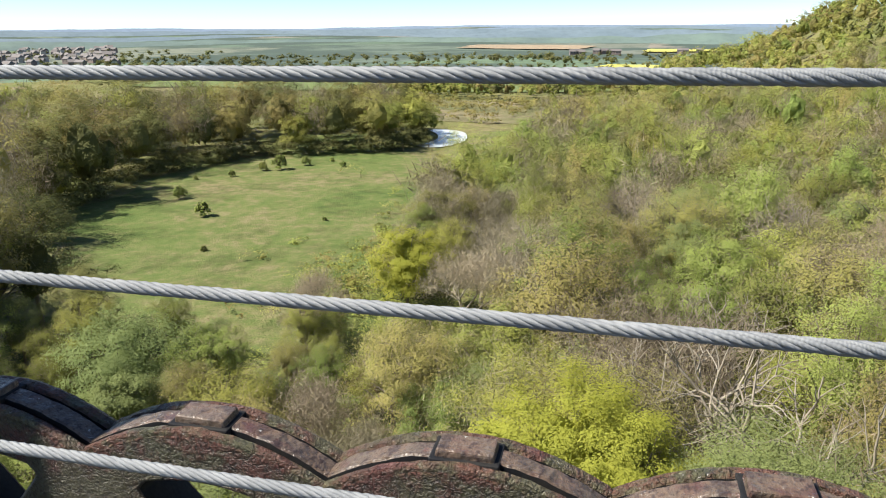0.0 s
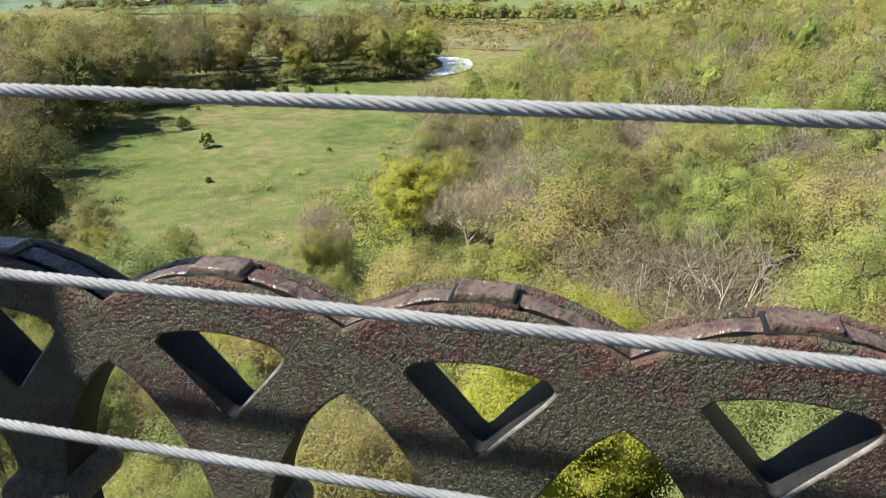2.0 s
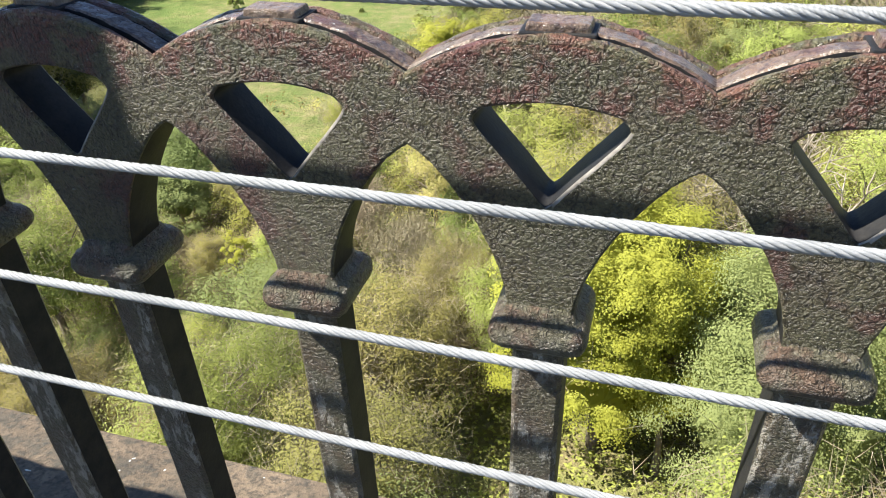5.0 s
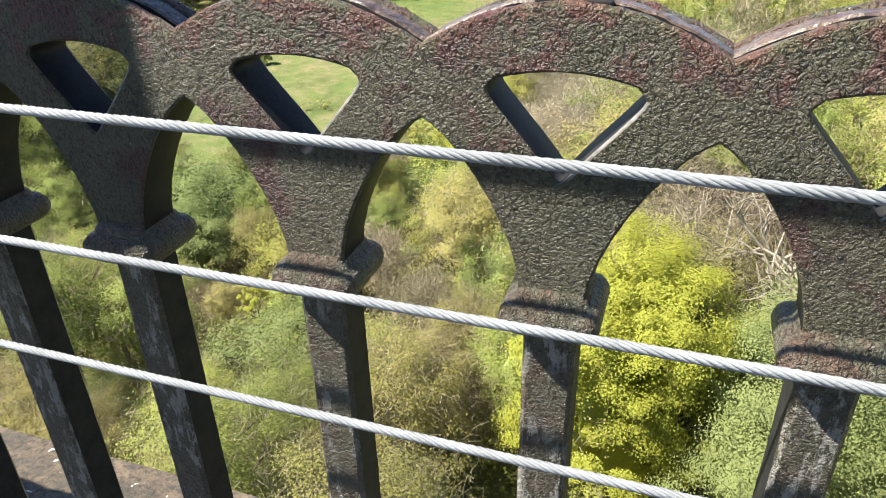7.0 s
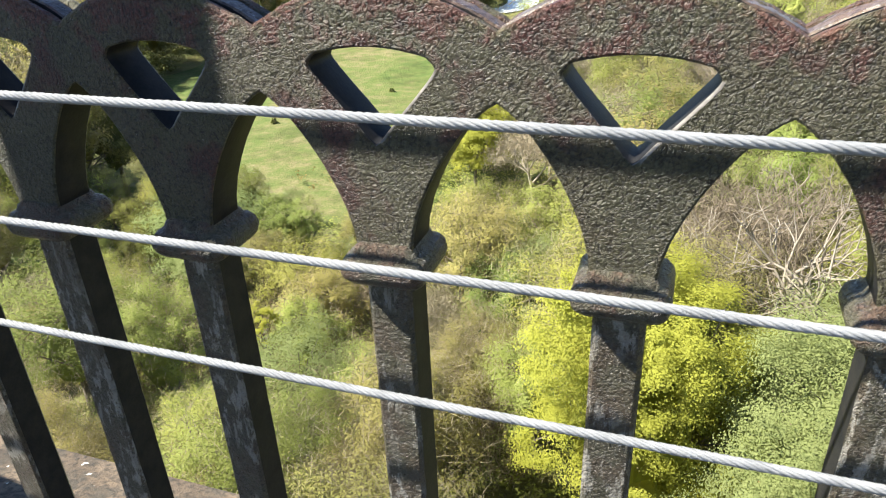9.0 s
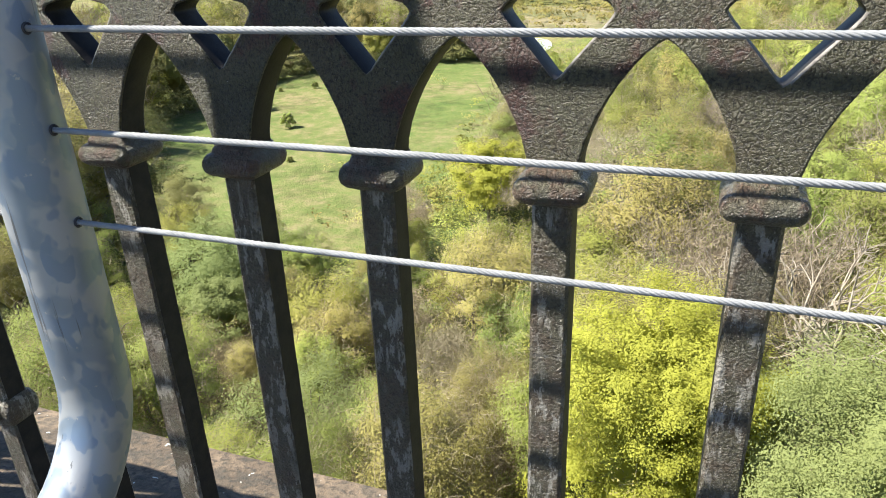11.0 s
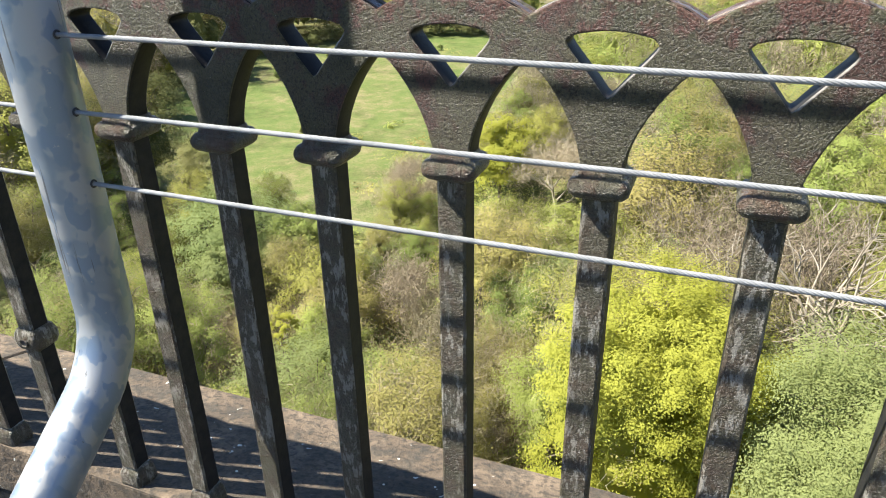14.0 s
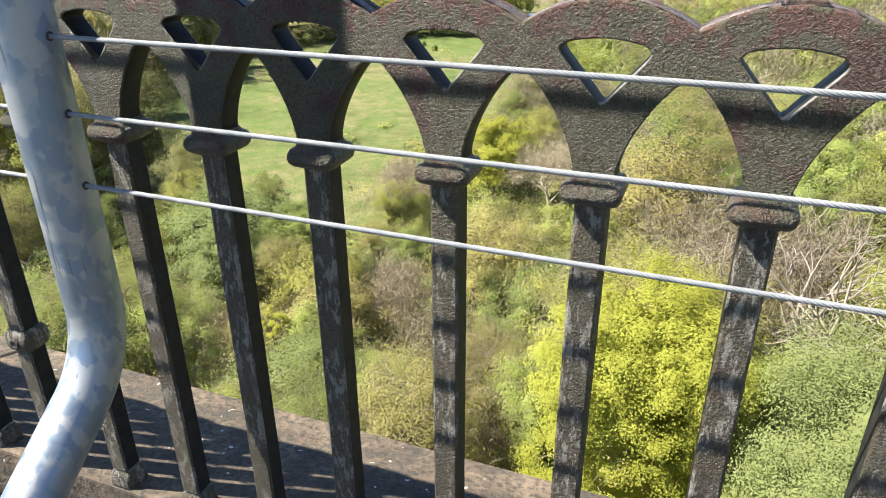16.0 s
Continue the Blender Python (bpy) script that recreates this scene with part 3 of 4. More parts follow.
def twig_points(rng, tips, count, length, width, up=0.9):
    """Fine bare twigs: thin blades fanning out and up from limb ends."""
    k = rng.integers(0, len(tips), count)
    d = rng.normal(0, 1, (count, 3)) + np.array([0, 0, up])
    d /= np.linalg.norm(d, axis=1, keepdims=True)
    p = np.asarray(tips)[k] + rng.normal(0, length * 0.75, (count, 3))
    s = np.cross(d, rng.normal(0, 1, (count, 3)))
    s /= np.linalg.norm(s, axis=1, keepdims=True) + 1e-9
    ln = (length * rng.uniform(0.5, 1.3, count))[:, None]
    return np.stack([p - s * width, p + s * width, p + d * ln], 1).reshape(-1, 3)


FEATHER = {"olive": 0.06, "bronze": 0.065, "fresh": 0.04, "dark": 0.04, "grey": 0.03, "yellow": 0.015}


def make_tree(name, species, height, radius, base_share, clumps, per, leaf, seed, label, category="tree", drop=0.0, clump_size=(0.12, 0.25), thick=0.018):
    r = np.random.default_rng(seed)
    base = height * base_share
    tree = tagged(new(name), label, category)
    pts, nrm, cs = crown_points(r, height, radius, base, clumps, per, drop, clump_size, FEATHER.get(species, 0.0), *((0.05, 2.8) if species == "yellow" else (0.2, 2.4)))
    if species == "twig":
        tv, tf, cs = forked(r, height, radius / height * 2.4, thick, 5 if leaf < 0.13 else 4)
    else:
        tv, tf = branch_set(r, height, radius, base, min(len(cs), 16), cs)
    part_of("trunk", mesh_of("trunk", tv, tf, PALE_BARK if species == "twig" and seed % 2 else BARK, True), tree)
    if species == "twig":
        q = faces_mesh("crown", twig_points(r, cs, clumps * per * 2 // 3, radius * 0.2, 0.02 if leaf < 0.13 else 0.024), LEAF[species])
    else:
        dense = species in ("yellow", "grey") and clumps > 300
        inner = inner_crown(r, height, radius, base, 0.68 if dense else 0.4, *((16, 26) if dense else (6, 9)))
        q = faces_mesh("crown", np.concatenate([leaf_faces(pts, nrm, np.full(len(pts), leaf), r), inner if radius > 2 else inner[:0]]), LEAF[species])
        if species in ("olive", "bronze", "fresh"):
            share = {"olive": 7, "bronze": 5, "fresh": 12}[species]
            part_of("twig_work", faces_mesh("twig_work", twig_points(r, cs, clumps * per // share, radius * 0.25, 0.013 if leaf < 0.1 else 0.022), LEAF["twig"]), tree)["kind"] = "stuff"
    part_of("crown", q, tree)
    return tree


LABELS = {
    "yellow": "maple tree in bright yellow spring flower",
    "fresh": "broad tree with fresh light green leaves",
    "olive": "woodland tree with thin olive green young leaves",
    "bronze": "oak tree with bronze brown opening leaves",
    "grey": "rounded willow with pale grey green leaves",
    "dark": "dense tree with dark green leaves",
    "twig": "leafless ash tree with pale grey twigs",
}
KINDS = [("fresh", 13, 4.0, 0.08), ("fresh", 16, 4.6, 0.12), ("olive", 14, 4.4, 0.1), ("olive", 11, 4.2, 0.06), ("bronze", 15, 5.0, 0.1),
         ("bronze", 12, 4.6, 0.08), ("grey", 11, 4.8, 0.04), ("grey", 9, 4.0, 0.03), ("dark", 14, 4.5, 0.04), ("twig", 14, 4.0, 0.2), ("twig", 12, 3.6, 0.2)]
MODELS = {}
PLACED = []


def plant(model, x, y, turn, scale):
    """A copy of a model tree, standing on the land."""
    m = pose(x, y, float(land(x, y)) - 0.15, 0, 0, turn) @ Matrix.Diagonal((scale[0], scale[0], scale[1], 1))
    if model not in PLACED:
        PLACED.append(model)
        model.matrix_basis = m
        return model
    made = copy_thing(model, pose(0, 0, 0))
    made.matrix_basis = m
    return made


def in_meadow(x, y):
    """Open ground: meadow, marsh and river."""
    if y < 64 or y > 352:
        return False
    left = np.interp(y, [64, 85, 112, 146, 180, 196, 206, 225, 260, 352], [-72, -90, -102, -111, -100, -64, -56.5, -57, -78, -130])
    right = np.interp(y, [64, 73, 91, 111, 126, 156, 214, 260, 352], [-36, -31, -29, -30, -28, -27, -21, -10, 4])
    return left < x < right


def dry_ground(x, y):
    """Open strip of straw and bare scrub near the foot of the viaduct."""
    return ((x + 24) / 15) ** 2 + ((y - 40) / 9) ** 2 < 1


# single trees that stand out
HERO = []


def hero(species, x, y, height, radius, base_share, clumps, per, leaf, seed, label=None, drop=0.0, clump_size=(0.12, 0.25), thick=0.018):
    t = make_tree("tree", species, height, radius, base_share, clumps, per, leaf, seed, label or LABELS[species], "tree", drop, clump_size, thick)
    t.matrix_basis = pose(x, y, float(land(x, y)) - 0.15)
    HERO.append((x, y, radius + (3.0 if radius < 2 else 0)))
    return t


hero("yellow", -0.6, 30.6, 18.3, 5.0, 0.04, 420, 450, 0.052, 11, None, 0.0, (0.09, 0.19))
hero("yellow", 3.2, 29.4, 12.0, 2.0, 0.2, 70, 360, 0.052, 18, "young maple in bright yellow spring flower", 0.0, (0.14, 0.26))
hero("yellow", -23.6, 78.5, 12.0, 4.0, 0.04, 150, 150, 0.1, 12, "distant maple in yellow spring flower")
hero("grey", 8.7, 29.0, 17.2, 6.0, 0.05, 420, 480, 0.042, 13, "large rounded willow with pale grey green leaves", 0.2, (0.1, 0.21))
hero("fresh", 18.5, 95.0, 16.0, 5.2, 0.12, 150, 170, 0.1, 14, "tall birch with bright light green leaves", 0.5)
hero("yellow", -27.6, 36.5, 8.0, 1.2, 0.3, 30, 90, 0.06, 15, "small sapling with yellow green leaves")
hero("grey", -45.0, 53.0, 8.0, 6.0, 0.02, 170, 150, 0.085, 16)
hero("fresh", -38.6, 56.0, 6.8, 3.2, 0.02, 80, 150, 0.085, 17)
hero("grey", -40.0, 46.5, 6.4, 3.4, 0.02, 90, 150, 0.08, 22)
hero("olive", -31.0, 49.0, 5.8, 4.2, 0.02, 100, 150, 0.08, 23)
hero("twig", 10.6, 39.5, 22.0, 6.6, 0.25, 60, 20, 0.12, 19, "dead tree with bleached spreading bare limbs", thick=0.026)
hero("twig", -7.0, 73.0, 16.5, 4.6, 0.25, 70, 120, 0.12, 21, thick=0.026)
hero("twig", -15.6, 85.0, 13.5, 4.8, 0.2, 70, 120, 0.12, 25, thick=0.026)
hero("fresh", -11.9, 47.5, 9.0, 3.4, 0.03, 120, 190, 0.06, 26, "rounded young tree with soft green leaves", 0.3)
hero("twig", -23.0, 48.0, 7.6, 4.0, 0.1, 60, 130, 0.12, 27, "low leafless thicket with pale grey twigs")
hero("twig", -18.5, 44.5, 6.4, 3.6, 0.1, 60, 130, 0.12, 37, "low leafless thicket with pale grey twigs")
hero("bronze", -27.0, 44.0, 6.0, 3.4, 0.03, 80, 160, 0.07, 38, "low thicket with brown opening leaves")
hero("bronze", -14.6, 50.0, 12.0, 4.2, 0.08, 120, 170, 0.07, 28)
hero("grey", 9.6, 87.0, 12.2, 4.0, 0.04, 110, 160, 0.09, 29)
hero("fresh", -20.7, 135.0, 12.0, 4.8, 0.06, 100, 140, 0.13, 30)
hero("bronze", 1.0, 81.5, 13.2, 4.2, 0.08, 110, 160, 0.09, 31)
hero("fresh", 19.5, 47.0, 10.5, 2.9, 0.05, 90, 170, 0.06, 33, "bright green young tree", 0.2)
hero("twig", 10.8, 60.0, 14.0, 3.8, 0.2, 60, 50, 0.12, 35, thick=0.026)
hero("twig", 24.0, 90.0, 15.0, 3.4, 0.2, 60, 70, 0.12, 39, "slender birch with a white trunk and bare limbs", thick=0.024)
hero("fresh", 16.0, 66.0, 13.0, 4.0, 0.06, 110, 170, 0.075, 41)
hero("twig", 3.0, 100.0, 15.0, 4.2, 0.2, 60, 110, 0.12, 43, thick=0.026)
hero("olive", -25.0, 38.0, 7.6, 2.6, 0.03, 90, 170, 0.06, 36)
hero("fresh", 30.5, 103.0, 16.0, 3.9, 0.12, 110, 150, 0.11, 32, "tall birch with bright light green leaves", 0.4)

HERO += [(-14.3, 79.0, 5.0), (-6.3, 66.0, 4.5), (9.9, 55.0, 4.5), (14.9, 61.0, 4.5), (2.7, 94.0, 4.0), (22.5, 84.5, 4.0), (7.8, 34.0, 4.4), (12.0, 36.0, 4.0), (5.5, 38.0, 3.0), (10.0, 36.5, 5.0), (7.0, 35.0, 5.0), (11.5, 33.0, 4.5), (13.0, 44.0, 4.0), (13.5, 40.0, 5.0), (5.5, 43.0, 4.0), (12.0, 46.0, 5.0), (16.0, 37.0, 4.0), (-20.5, 70.0, 5.5), (-26.5, 75.0, 5.0), (-27.5, 80.0, 4.0), (-30.0, 73.0, 4.0), (-19.0, 64.0, 4.0), (-6.0, 67.0, 4.0), (-11.0, 42.5, 4.0), (9.0, 81.0, 4.0), (17.0, 89.0, 4.0)]
for lod, (clumps, per, leaf) in (("near", (130, 220, 0.055)), ("mid", (105, 170, 0.078))):
    for i, (sp, h, r, b) in enumerate(KINDS):
        MODELS[lod, i] = make_tree("tree", sp, h, r, b, clumps, per, leaf, 100 + i + (50 if lod == "mid" else 0), LABELS[sp])

RIGHT = [0.13, 0.1, 0.17, 0.12, 0.11, 0.08, 0.06, 0.04, 0.04, 0.13, 0.1]
LEFT = [0.01, 0.01, 0.06, 0.02, 0.14, 0.07, 0.0, 0.0, 0.41, 0.17, 0.11]
NEAR = [0.13, 0.09, 0.2, 0.17, 0.1, 0.09, 0.07, 0.07, 0.03, 0.03, 0.02]

r_now, beyond = 16.0, {sp: [] for sp in LABELS}
while r_now < 262:
    gap = 5.2 if r_now < 62 else (5.6 if r_now < 110 else 6.6)
    a = (-27.0 if r_now < 110 else -22.0) + rng.uniform(0, 2)
    while a < (64 if r_now < 110 else 50):
        x = -r_now * math.sin(math.radians(a)) + rng.normal(0, gap * 0.22)
        y = r_now * math.cos(math.radians(a)) + rng.normal(0, gap * 0.22)
        a += math.degrees(gap / r_now) * rng.uniform(0.85, 1.2)
        if y < 14 or in_meadow(x, y) or (r_now < 33 and -0.3 < x / y < 0.5) or any(math.hypot(x - hx, y - hy) < hr * 0.95 for hx, hy, hr in HERO):
            continue
        dry = dry_ground(x, y)
        if dry and rng.uniform() < 0.35:
            continue
        w = NEAR if math.hypot(x, y) < (80 if x < -40 else 68) else (RIGHT if x > -40 else LEFT)
        k = int(rng.choice(len(KINDS), p=np.array(w) / sum(w)))
        if dry:
            k = int(rng.choice([5, 9, 10]))
        s = (0.6 if dry else 1.0) * rng.uniform(0.68, 1.18) * (0.8 if math.hypot(x, y) < 70 and x < -8 else 1.0)
        if 52 < r_now < 92 and -62 < x < -18:
            s *= 0.68
        if x < -60 and r_now > 80:
            s *= rng.uniform(1.0, 1.4)
            if rng.uniform() < 0.1:
                continue
        if r_now < 104:
            plant(MODELS["near" if r_now < 52 else "mid", k], x, y, rng.uniform(0, 360), (s * rng.uniform(0.9, 1.15), s))
        else:
            beyond[KINDS[k][0]].append((x, y, s, KINDS[k]))
    r_now += gap * 0.95
for model in MODELS.values():
    if model not in PLACED:
        for o in (*model.children_recursive, model):
            bpy.data.objects.remove(o)

# the wood farther up the hillside and across the meadow
bare = []
for i, (sp, spots) in enumerate(beyond.items()):
    r = np.random.default_rng(30 + i)
    faces, own = [], []
    for x, y, s, (_, h, rad, b) in spots:
        p, nn, cs = crown_points(r, h * s, rad * s, h * b * s * 0.7, 60, 44 if x > -60 else 62, 0.0, (0.14, 0.27) if x > -60 else (0.17, 0.28), FEATHER.get(sp, 0.0) * (1.0 if x > -60 else 0.2))
        at = np.array([x, y, float(land(x, y))])
        if sp == "twig":
            limbs = np.array([[0, 0, h * s * 0.3]]) + np.vstack([cs * (0.3, 0.3, 0.5), cs * (0.7, 0.7, 0.75)])
            made = np.concatenate([twig_points(r, cs, 1300, 0.9, 0.034), twig_points(r, limbs, 60, h * s * 0.2, 0.08, 1.6)])
        else:
            made = np.concatenate([leaf_faces(p, nn, np.full(len(p), 0.125 if x > -60 else 0.17), r), inner_crown(r, h * s, rad * s, h * b * s * 0.7, 0.42)])
            if x > -60:
                bare.append(twig_points(r, np.vstack([cs, cs * (0.5, 0.5, 0.8)]), 60 if sp in ("olive", "bronze") else 25, 1.5, 0.045, 1.6) + at)
        faces.append(made + at)
        own.append(np.full(len(made) // 3, r.uniform()))
    if faces:
        tagged(new("woodland", faces_mesh("woodland", np.concatenate(faces), LEAF[sp], np.concatenate(own))), "hillside wood: " + LABELS[sp].replace(" tree ", " trees "), "woodland", kind="stuff")
tagged(new("woodland", faces_mesh("woodland", np.concatenate(bare), LEAF["twig"])), "bare branches among the young leaves of the hillside wood", "woodland", kind="stuff")


# woods past the nearest ones, hedges and field trees: many clumps in one sheet
def far_wood(name, spots, species, label, seed, hgt=(9, 15), per=180, leaf=0.34):
    r = np.random.default_rng(seed)
    faces, own = [], []
    for x, y, s in spots:
        h, rad = r.uniform(*hgt) * s, r.uniform(3.4, 5.2) * s
        z = float(land(x, y))
        p, nn, _ = crown_points(r, h, rad, h * 0.12, 10, per // 10)
        made = leaf_faces(p, nn, np.full(len(p), leaf), r)
        if hgt[1] > 8:
            made = np.concatenate([made, inner_crown(r, h, rad, h * 0.12)])
        faces.append(made + np.array([x, y, z]))
        own.append(np.full(len(made) // 3, r.uniform()))
    tagged(new(name, faces_mesh(name, np.concatenate(faces), LEAF[species], np.concatenate(own))), label, "woodland", kind="stuff")


spots = {"olive": [], "bronze": [], "dark": [], "fresh": []}
names4 = list(spots)
for _ in range(5200):
    a, rr = rng.uniform(-27, 50), math.sqrt(rng.uniform(262 ** 2, 560 ** 2))
    x, y = -rr * math.sin(math.radians(a)), rr * math.cos(math.radians(a))
    if in_meadow(x, y):
        continue
    hill = x > 18 + 0.02 * y
    wood_left = x < -95 and (rr < 268 or a > 41.5 and rr < 380)
    belt = 352 < y < 398 and -130 < x < 40
    if not (hill or wood_left or belt) or rng.uniform() > (1.0 if belt else 0.5):
        continue
    sp = names4[int(rng.choice(4, p=[0.4, 0.34, 0.12, 0.14]))]
    spots[sp].append((x, y, rng.uniform(0.8, 1.15) * (0.7 if belt else 1)))
for i, sp in enumerate(names4):
    far_wood("woodland", spots[sp], sp, "far wood of " + {"olive": "olive green", "bronze": "bronze brown", "dark": "dark green", "fresh": "fresh green"}[sp] + " trees", 40 + i)

hedge = []
for (ax, ay), (bx, by), gap in (((-330, 610), (40, 650), 5), ((-110, 400), (-85, 620), 6), ((-320, 400), (-335, 610), 6), ((10, 400), (40, 640), 6), ((-500, 640), (-180, 700), 6), ((-60, 700), (260, 720), 5),
                                ((-400, 850), (200, 880), 8), ((50, 890), (270, 895), 8)):
    n = int(math.hypot(bx - ax, by - ay) / gap)
    hedge += [(ax + (bx - ax) * i / n + rng.normal(0, 2), ay + (by - ay) * i / n + rng.normal(0, 2), rng.uniform(0.3, 0.62) if rng.uniform() < 0.85 else 1.0) for i in range(n + 1)]
far_wood("hedgerow", hedge, "dark", "dark hedgerows and trees between far fields", 60, (4, 9), 110, 0.4)
clump = [(rng.normal(cx, 130 if cy > 600 else 45), rng.normal(cy, 30 if cy > 600 else 9), rng.uniform(0.6, 1.1)) for cx, cy in ((-330, 445), (-380, 545), (-215, 520), (-620, 760), (-420, 640), (-250, 760), (-50, 760), (150, 800), (-800, 900)) for _ in range(60)]
far_wood("woodland", clump, "dark", "far dark clumps of trees between fields", 61, (5, 10), 200, 0.45)

# bushes along the edge of the dark wood
edge = []
for y in np.arange(66, 222, 1.6):
    left = float(np.interp(y, [64, 85, 112, 146, 180, 196, 206, 225], [-72, -90, -102, -111, -100, -64, -56.5, -57]))
    for k in range(1 if y < 150 else 2):
        edge.append((left - rng.uniform(0.5, 4.5), y + rng.uniform(-1, 1), rng.uniform(0.6, 1.1)))
for x in np.arange(-112, -56, 1.5):
    edge.append((x, float(np.interp(x, [-112, -100, -64, -56], [150, 183, 199, 208])) + rng.uniform(0.5, 4), rng.uniform(0.6, 1.1)))
far_wood("bushes", edge, "dark", "dense bushes along the edge of the wood", 90, (2.5, 6.5), 220, 0.22)

# low scrub where the meadow runs into the hillside wood
scrub = []
for _ in range(380):
    y = rng.uniform(70, 235)
    right = float(np.interp(y, [64, 73, 91, 111, 126, 156, 214, 260], [-36, -31, -29, -30, -28, -27, -21, -10]))
    scrub.append((right + 2 - rng.exponential(5.0), y, rng.uniform(0.35, 0.9)))
for i, sp in enumerate(("olive", "bronze")):
    far_wood("scrub", scrub[i::2], sp, "low young scrub growing into the meadow", 95 + i, (1.6, 5.0), 130, 0.15)

# shrubs standing in the meadow
shrub = make_tree("shrub", "fresh", 3.4, 1.6, -0.05, 60, 130, 0.1, 71, "small green shrub standing in the meadow", "shrub")
SHRUBS = [(-76.5, 118.5, 1.0), (-83, 165.5, 1.25), (-87, 163.5, 0.8), (-79, 172, 0.85), (-68.5, 172, 0.55), (-91, 155, 0.6), (-90, 131, 0.95), (-64, 98, 0.4), (-98, 150, 0.45), (-74, 178, 0.5), (-52, 120, 0.35)]
for x, y, s in SHRUBS:
    tagged(plant(shrub, x, y, rng.uniform(0, 360), (s * 0.75, s * 0.95)), group="meadow shrubs")

# undergrowth below the near trees
n = 70000
ang_u, rad_u = np.radians(rng.uniform(-30, 52, n)), np.sqrt(rng.uniform(12 ** 2, 90 ** 2, n))
ux, uy = -rad_u * np.sin(ang_u), rad_u * np.cos(ang_u)
keep = np.array([not in_meadow(x, y) for x, y in zip(ux, uy)])
ux, uy = ux[keep], uy[keep]
tall = np.array([0.6 + 0.9 * noise.noise(Vector((x * 0.35, y * 0.35, 2.0))) for x, y in zip(ux, uy)])
uz = land(ux, uy) + rng.uniform(0, 1, len(ux)) * np.maximum(tall, 0.15) * 2.2
tagged(new("undergrowth", faces_mesh("undergrowth", leaf_faces(np.stack([ux, uy, uz], 1), np.tile([0, 0, 1.0], (len(ux), 1)), np.full(len(ux), 0.13), rng), LEAF["olive"])),
       "green brambles and saplings on the woodland floor", "undergrowth", kind="stuff")

# straw, bracken and bare scrub on the dry strip
n = 85000
sx, sy = rng.uniform(-48, -6, n), rng.uniform(20, 52, n)
lump = np.array([noise.noise(Vector((x * 0.3, y * 0.3, 5.0))) for x, y in zip(sx, sy)])
keep = np.array([((x + 25) / 19) ** 2 + ((y - 39) / 13) ** 2 < 1 + 0.6 * l for x, y, l in zip(sx, sy, lump)])
sx, sy, lump = sx[keep], sy[keep], lump[keep]
sz = land(sx, sy) + rng.uniform(0, 1, len(sx)) * np.clip(2.2 + 4.0 * lump, 0.4, 5.0)
stems = np.stack([sx, sy, sz], 1)
tagged(new("dry_grass", faces_mesh("dry_grass", twig_points(rng, stems, len(stems), 0.6, 0.028), LEAF["straw"])), "pale dry grass, bracken and bare scrub below the viaduct", "dry grass", kind="stuff")

# low scrub on the marsh
spots = [(x, y, rng.uniform(0.5, 1.2)) for x, y in zip(rng.uniform(-120, 20, 420), rng.uniform(262, 352, 420)) if rng.uniform() < 0.25 + 0.6 * smooth01((y - 285) / 40)]
far_wood("scrub", spots, "bronze", "low olive brown scrub on the marsh", 77, (1.5, 4.5), 60, 0.4)

# ---- far buildings ----


def house(x, y, turn, w, d, h, wall, roof, label, windows=2):
    z = float(land(x, y))
    ob = tagged(new("house"), label, "house", "houses of the far town")
    ob.matrix_basis = pose(x, y, z, 0, 0, turn)
    part_of("wall", from_bm("wall", block((w, d, h), 0), wall), ob, pose(0, 0, h / 2 - 0.2))
    rh = d * 0.36
    v = [(-w / 2 - .3, -d / 2 - .4, h - .2), (w / 2 + .3, -d / 2 - .4, h - .2), (w / 2 + .3, d / 2 + .4, h - .2), (-w / 2 - .3, d / 2 + .4, h - .2), (-w / 2 - .3, 0, h + rh), (w / 2 + .3, 0, h + rh)]
    part_of("roof", mesh_of("roof", v, [(0, 1, 5, 4), (2, 3, 4, 5), (0, 4, 3), (1, 2, 5), (0, 3, 2, 1)], roof), ob)
    for i in range(windows):
        part_of("window", from_bm("window", block((1.1, 0.12, 1.2), 0), GLASS), ob, pose((i + 0.5) / windows * w - w / 2, -d / 2, h * 0.6))
    return ob


for i in range(100):
    bearing, dist = math.radians(rng.uniform(37.5, 45.5)), rng.uniform(830, 1400)
    pale = rng.uniform() < 0.5
    house(-dist * math.sin(bearing), dist * math.cos(bearing), rng.uniform(-40, 40), rng.uniform(7, 11), rng.uniform(6, 8), rng.uniform(4.5, 6), RENDERED if pale else BRICK, SLATE,
          "pale rendered house with a grey brown roof" if pale else "brick house with a grey brown tiled roof")
for i in range(10):
    house(rng.uniform(-100, 100), rng.uniform(900, 1000), rng.uniform(-30, 30), rng.uniform(7, 10), 7, 4.8, BRICK, SLATE, "brick house among trees beyond the fields")
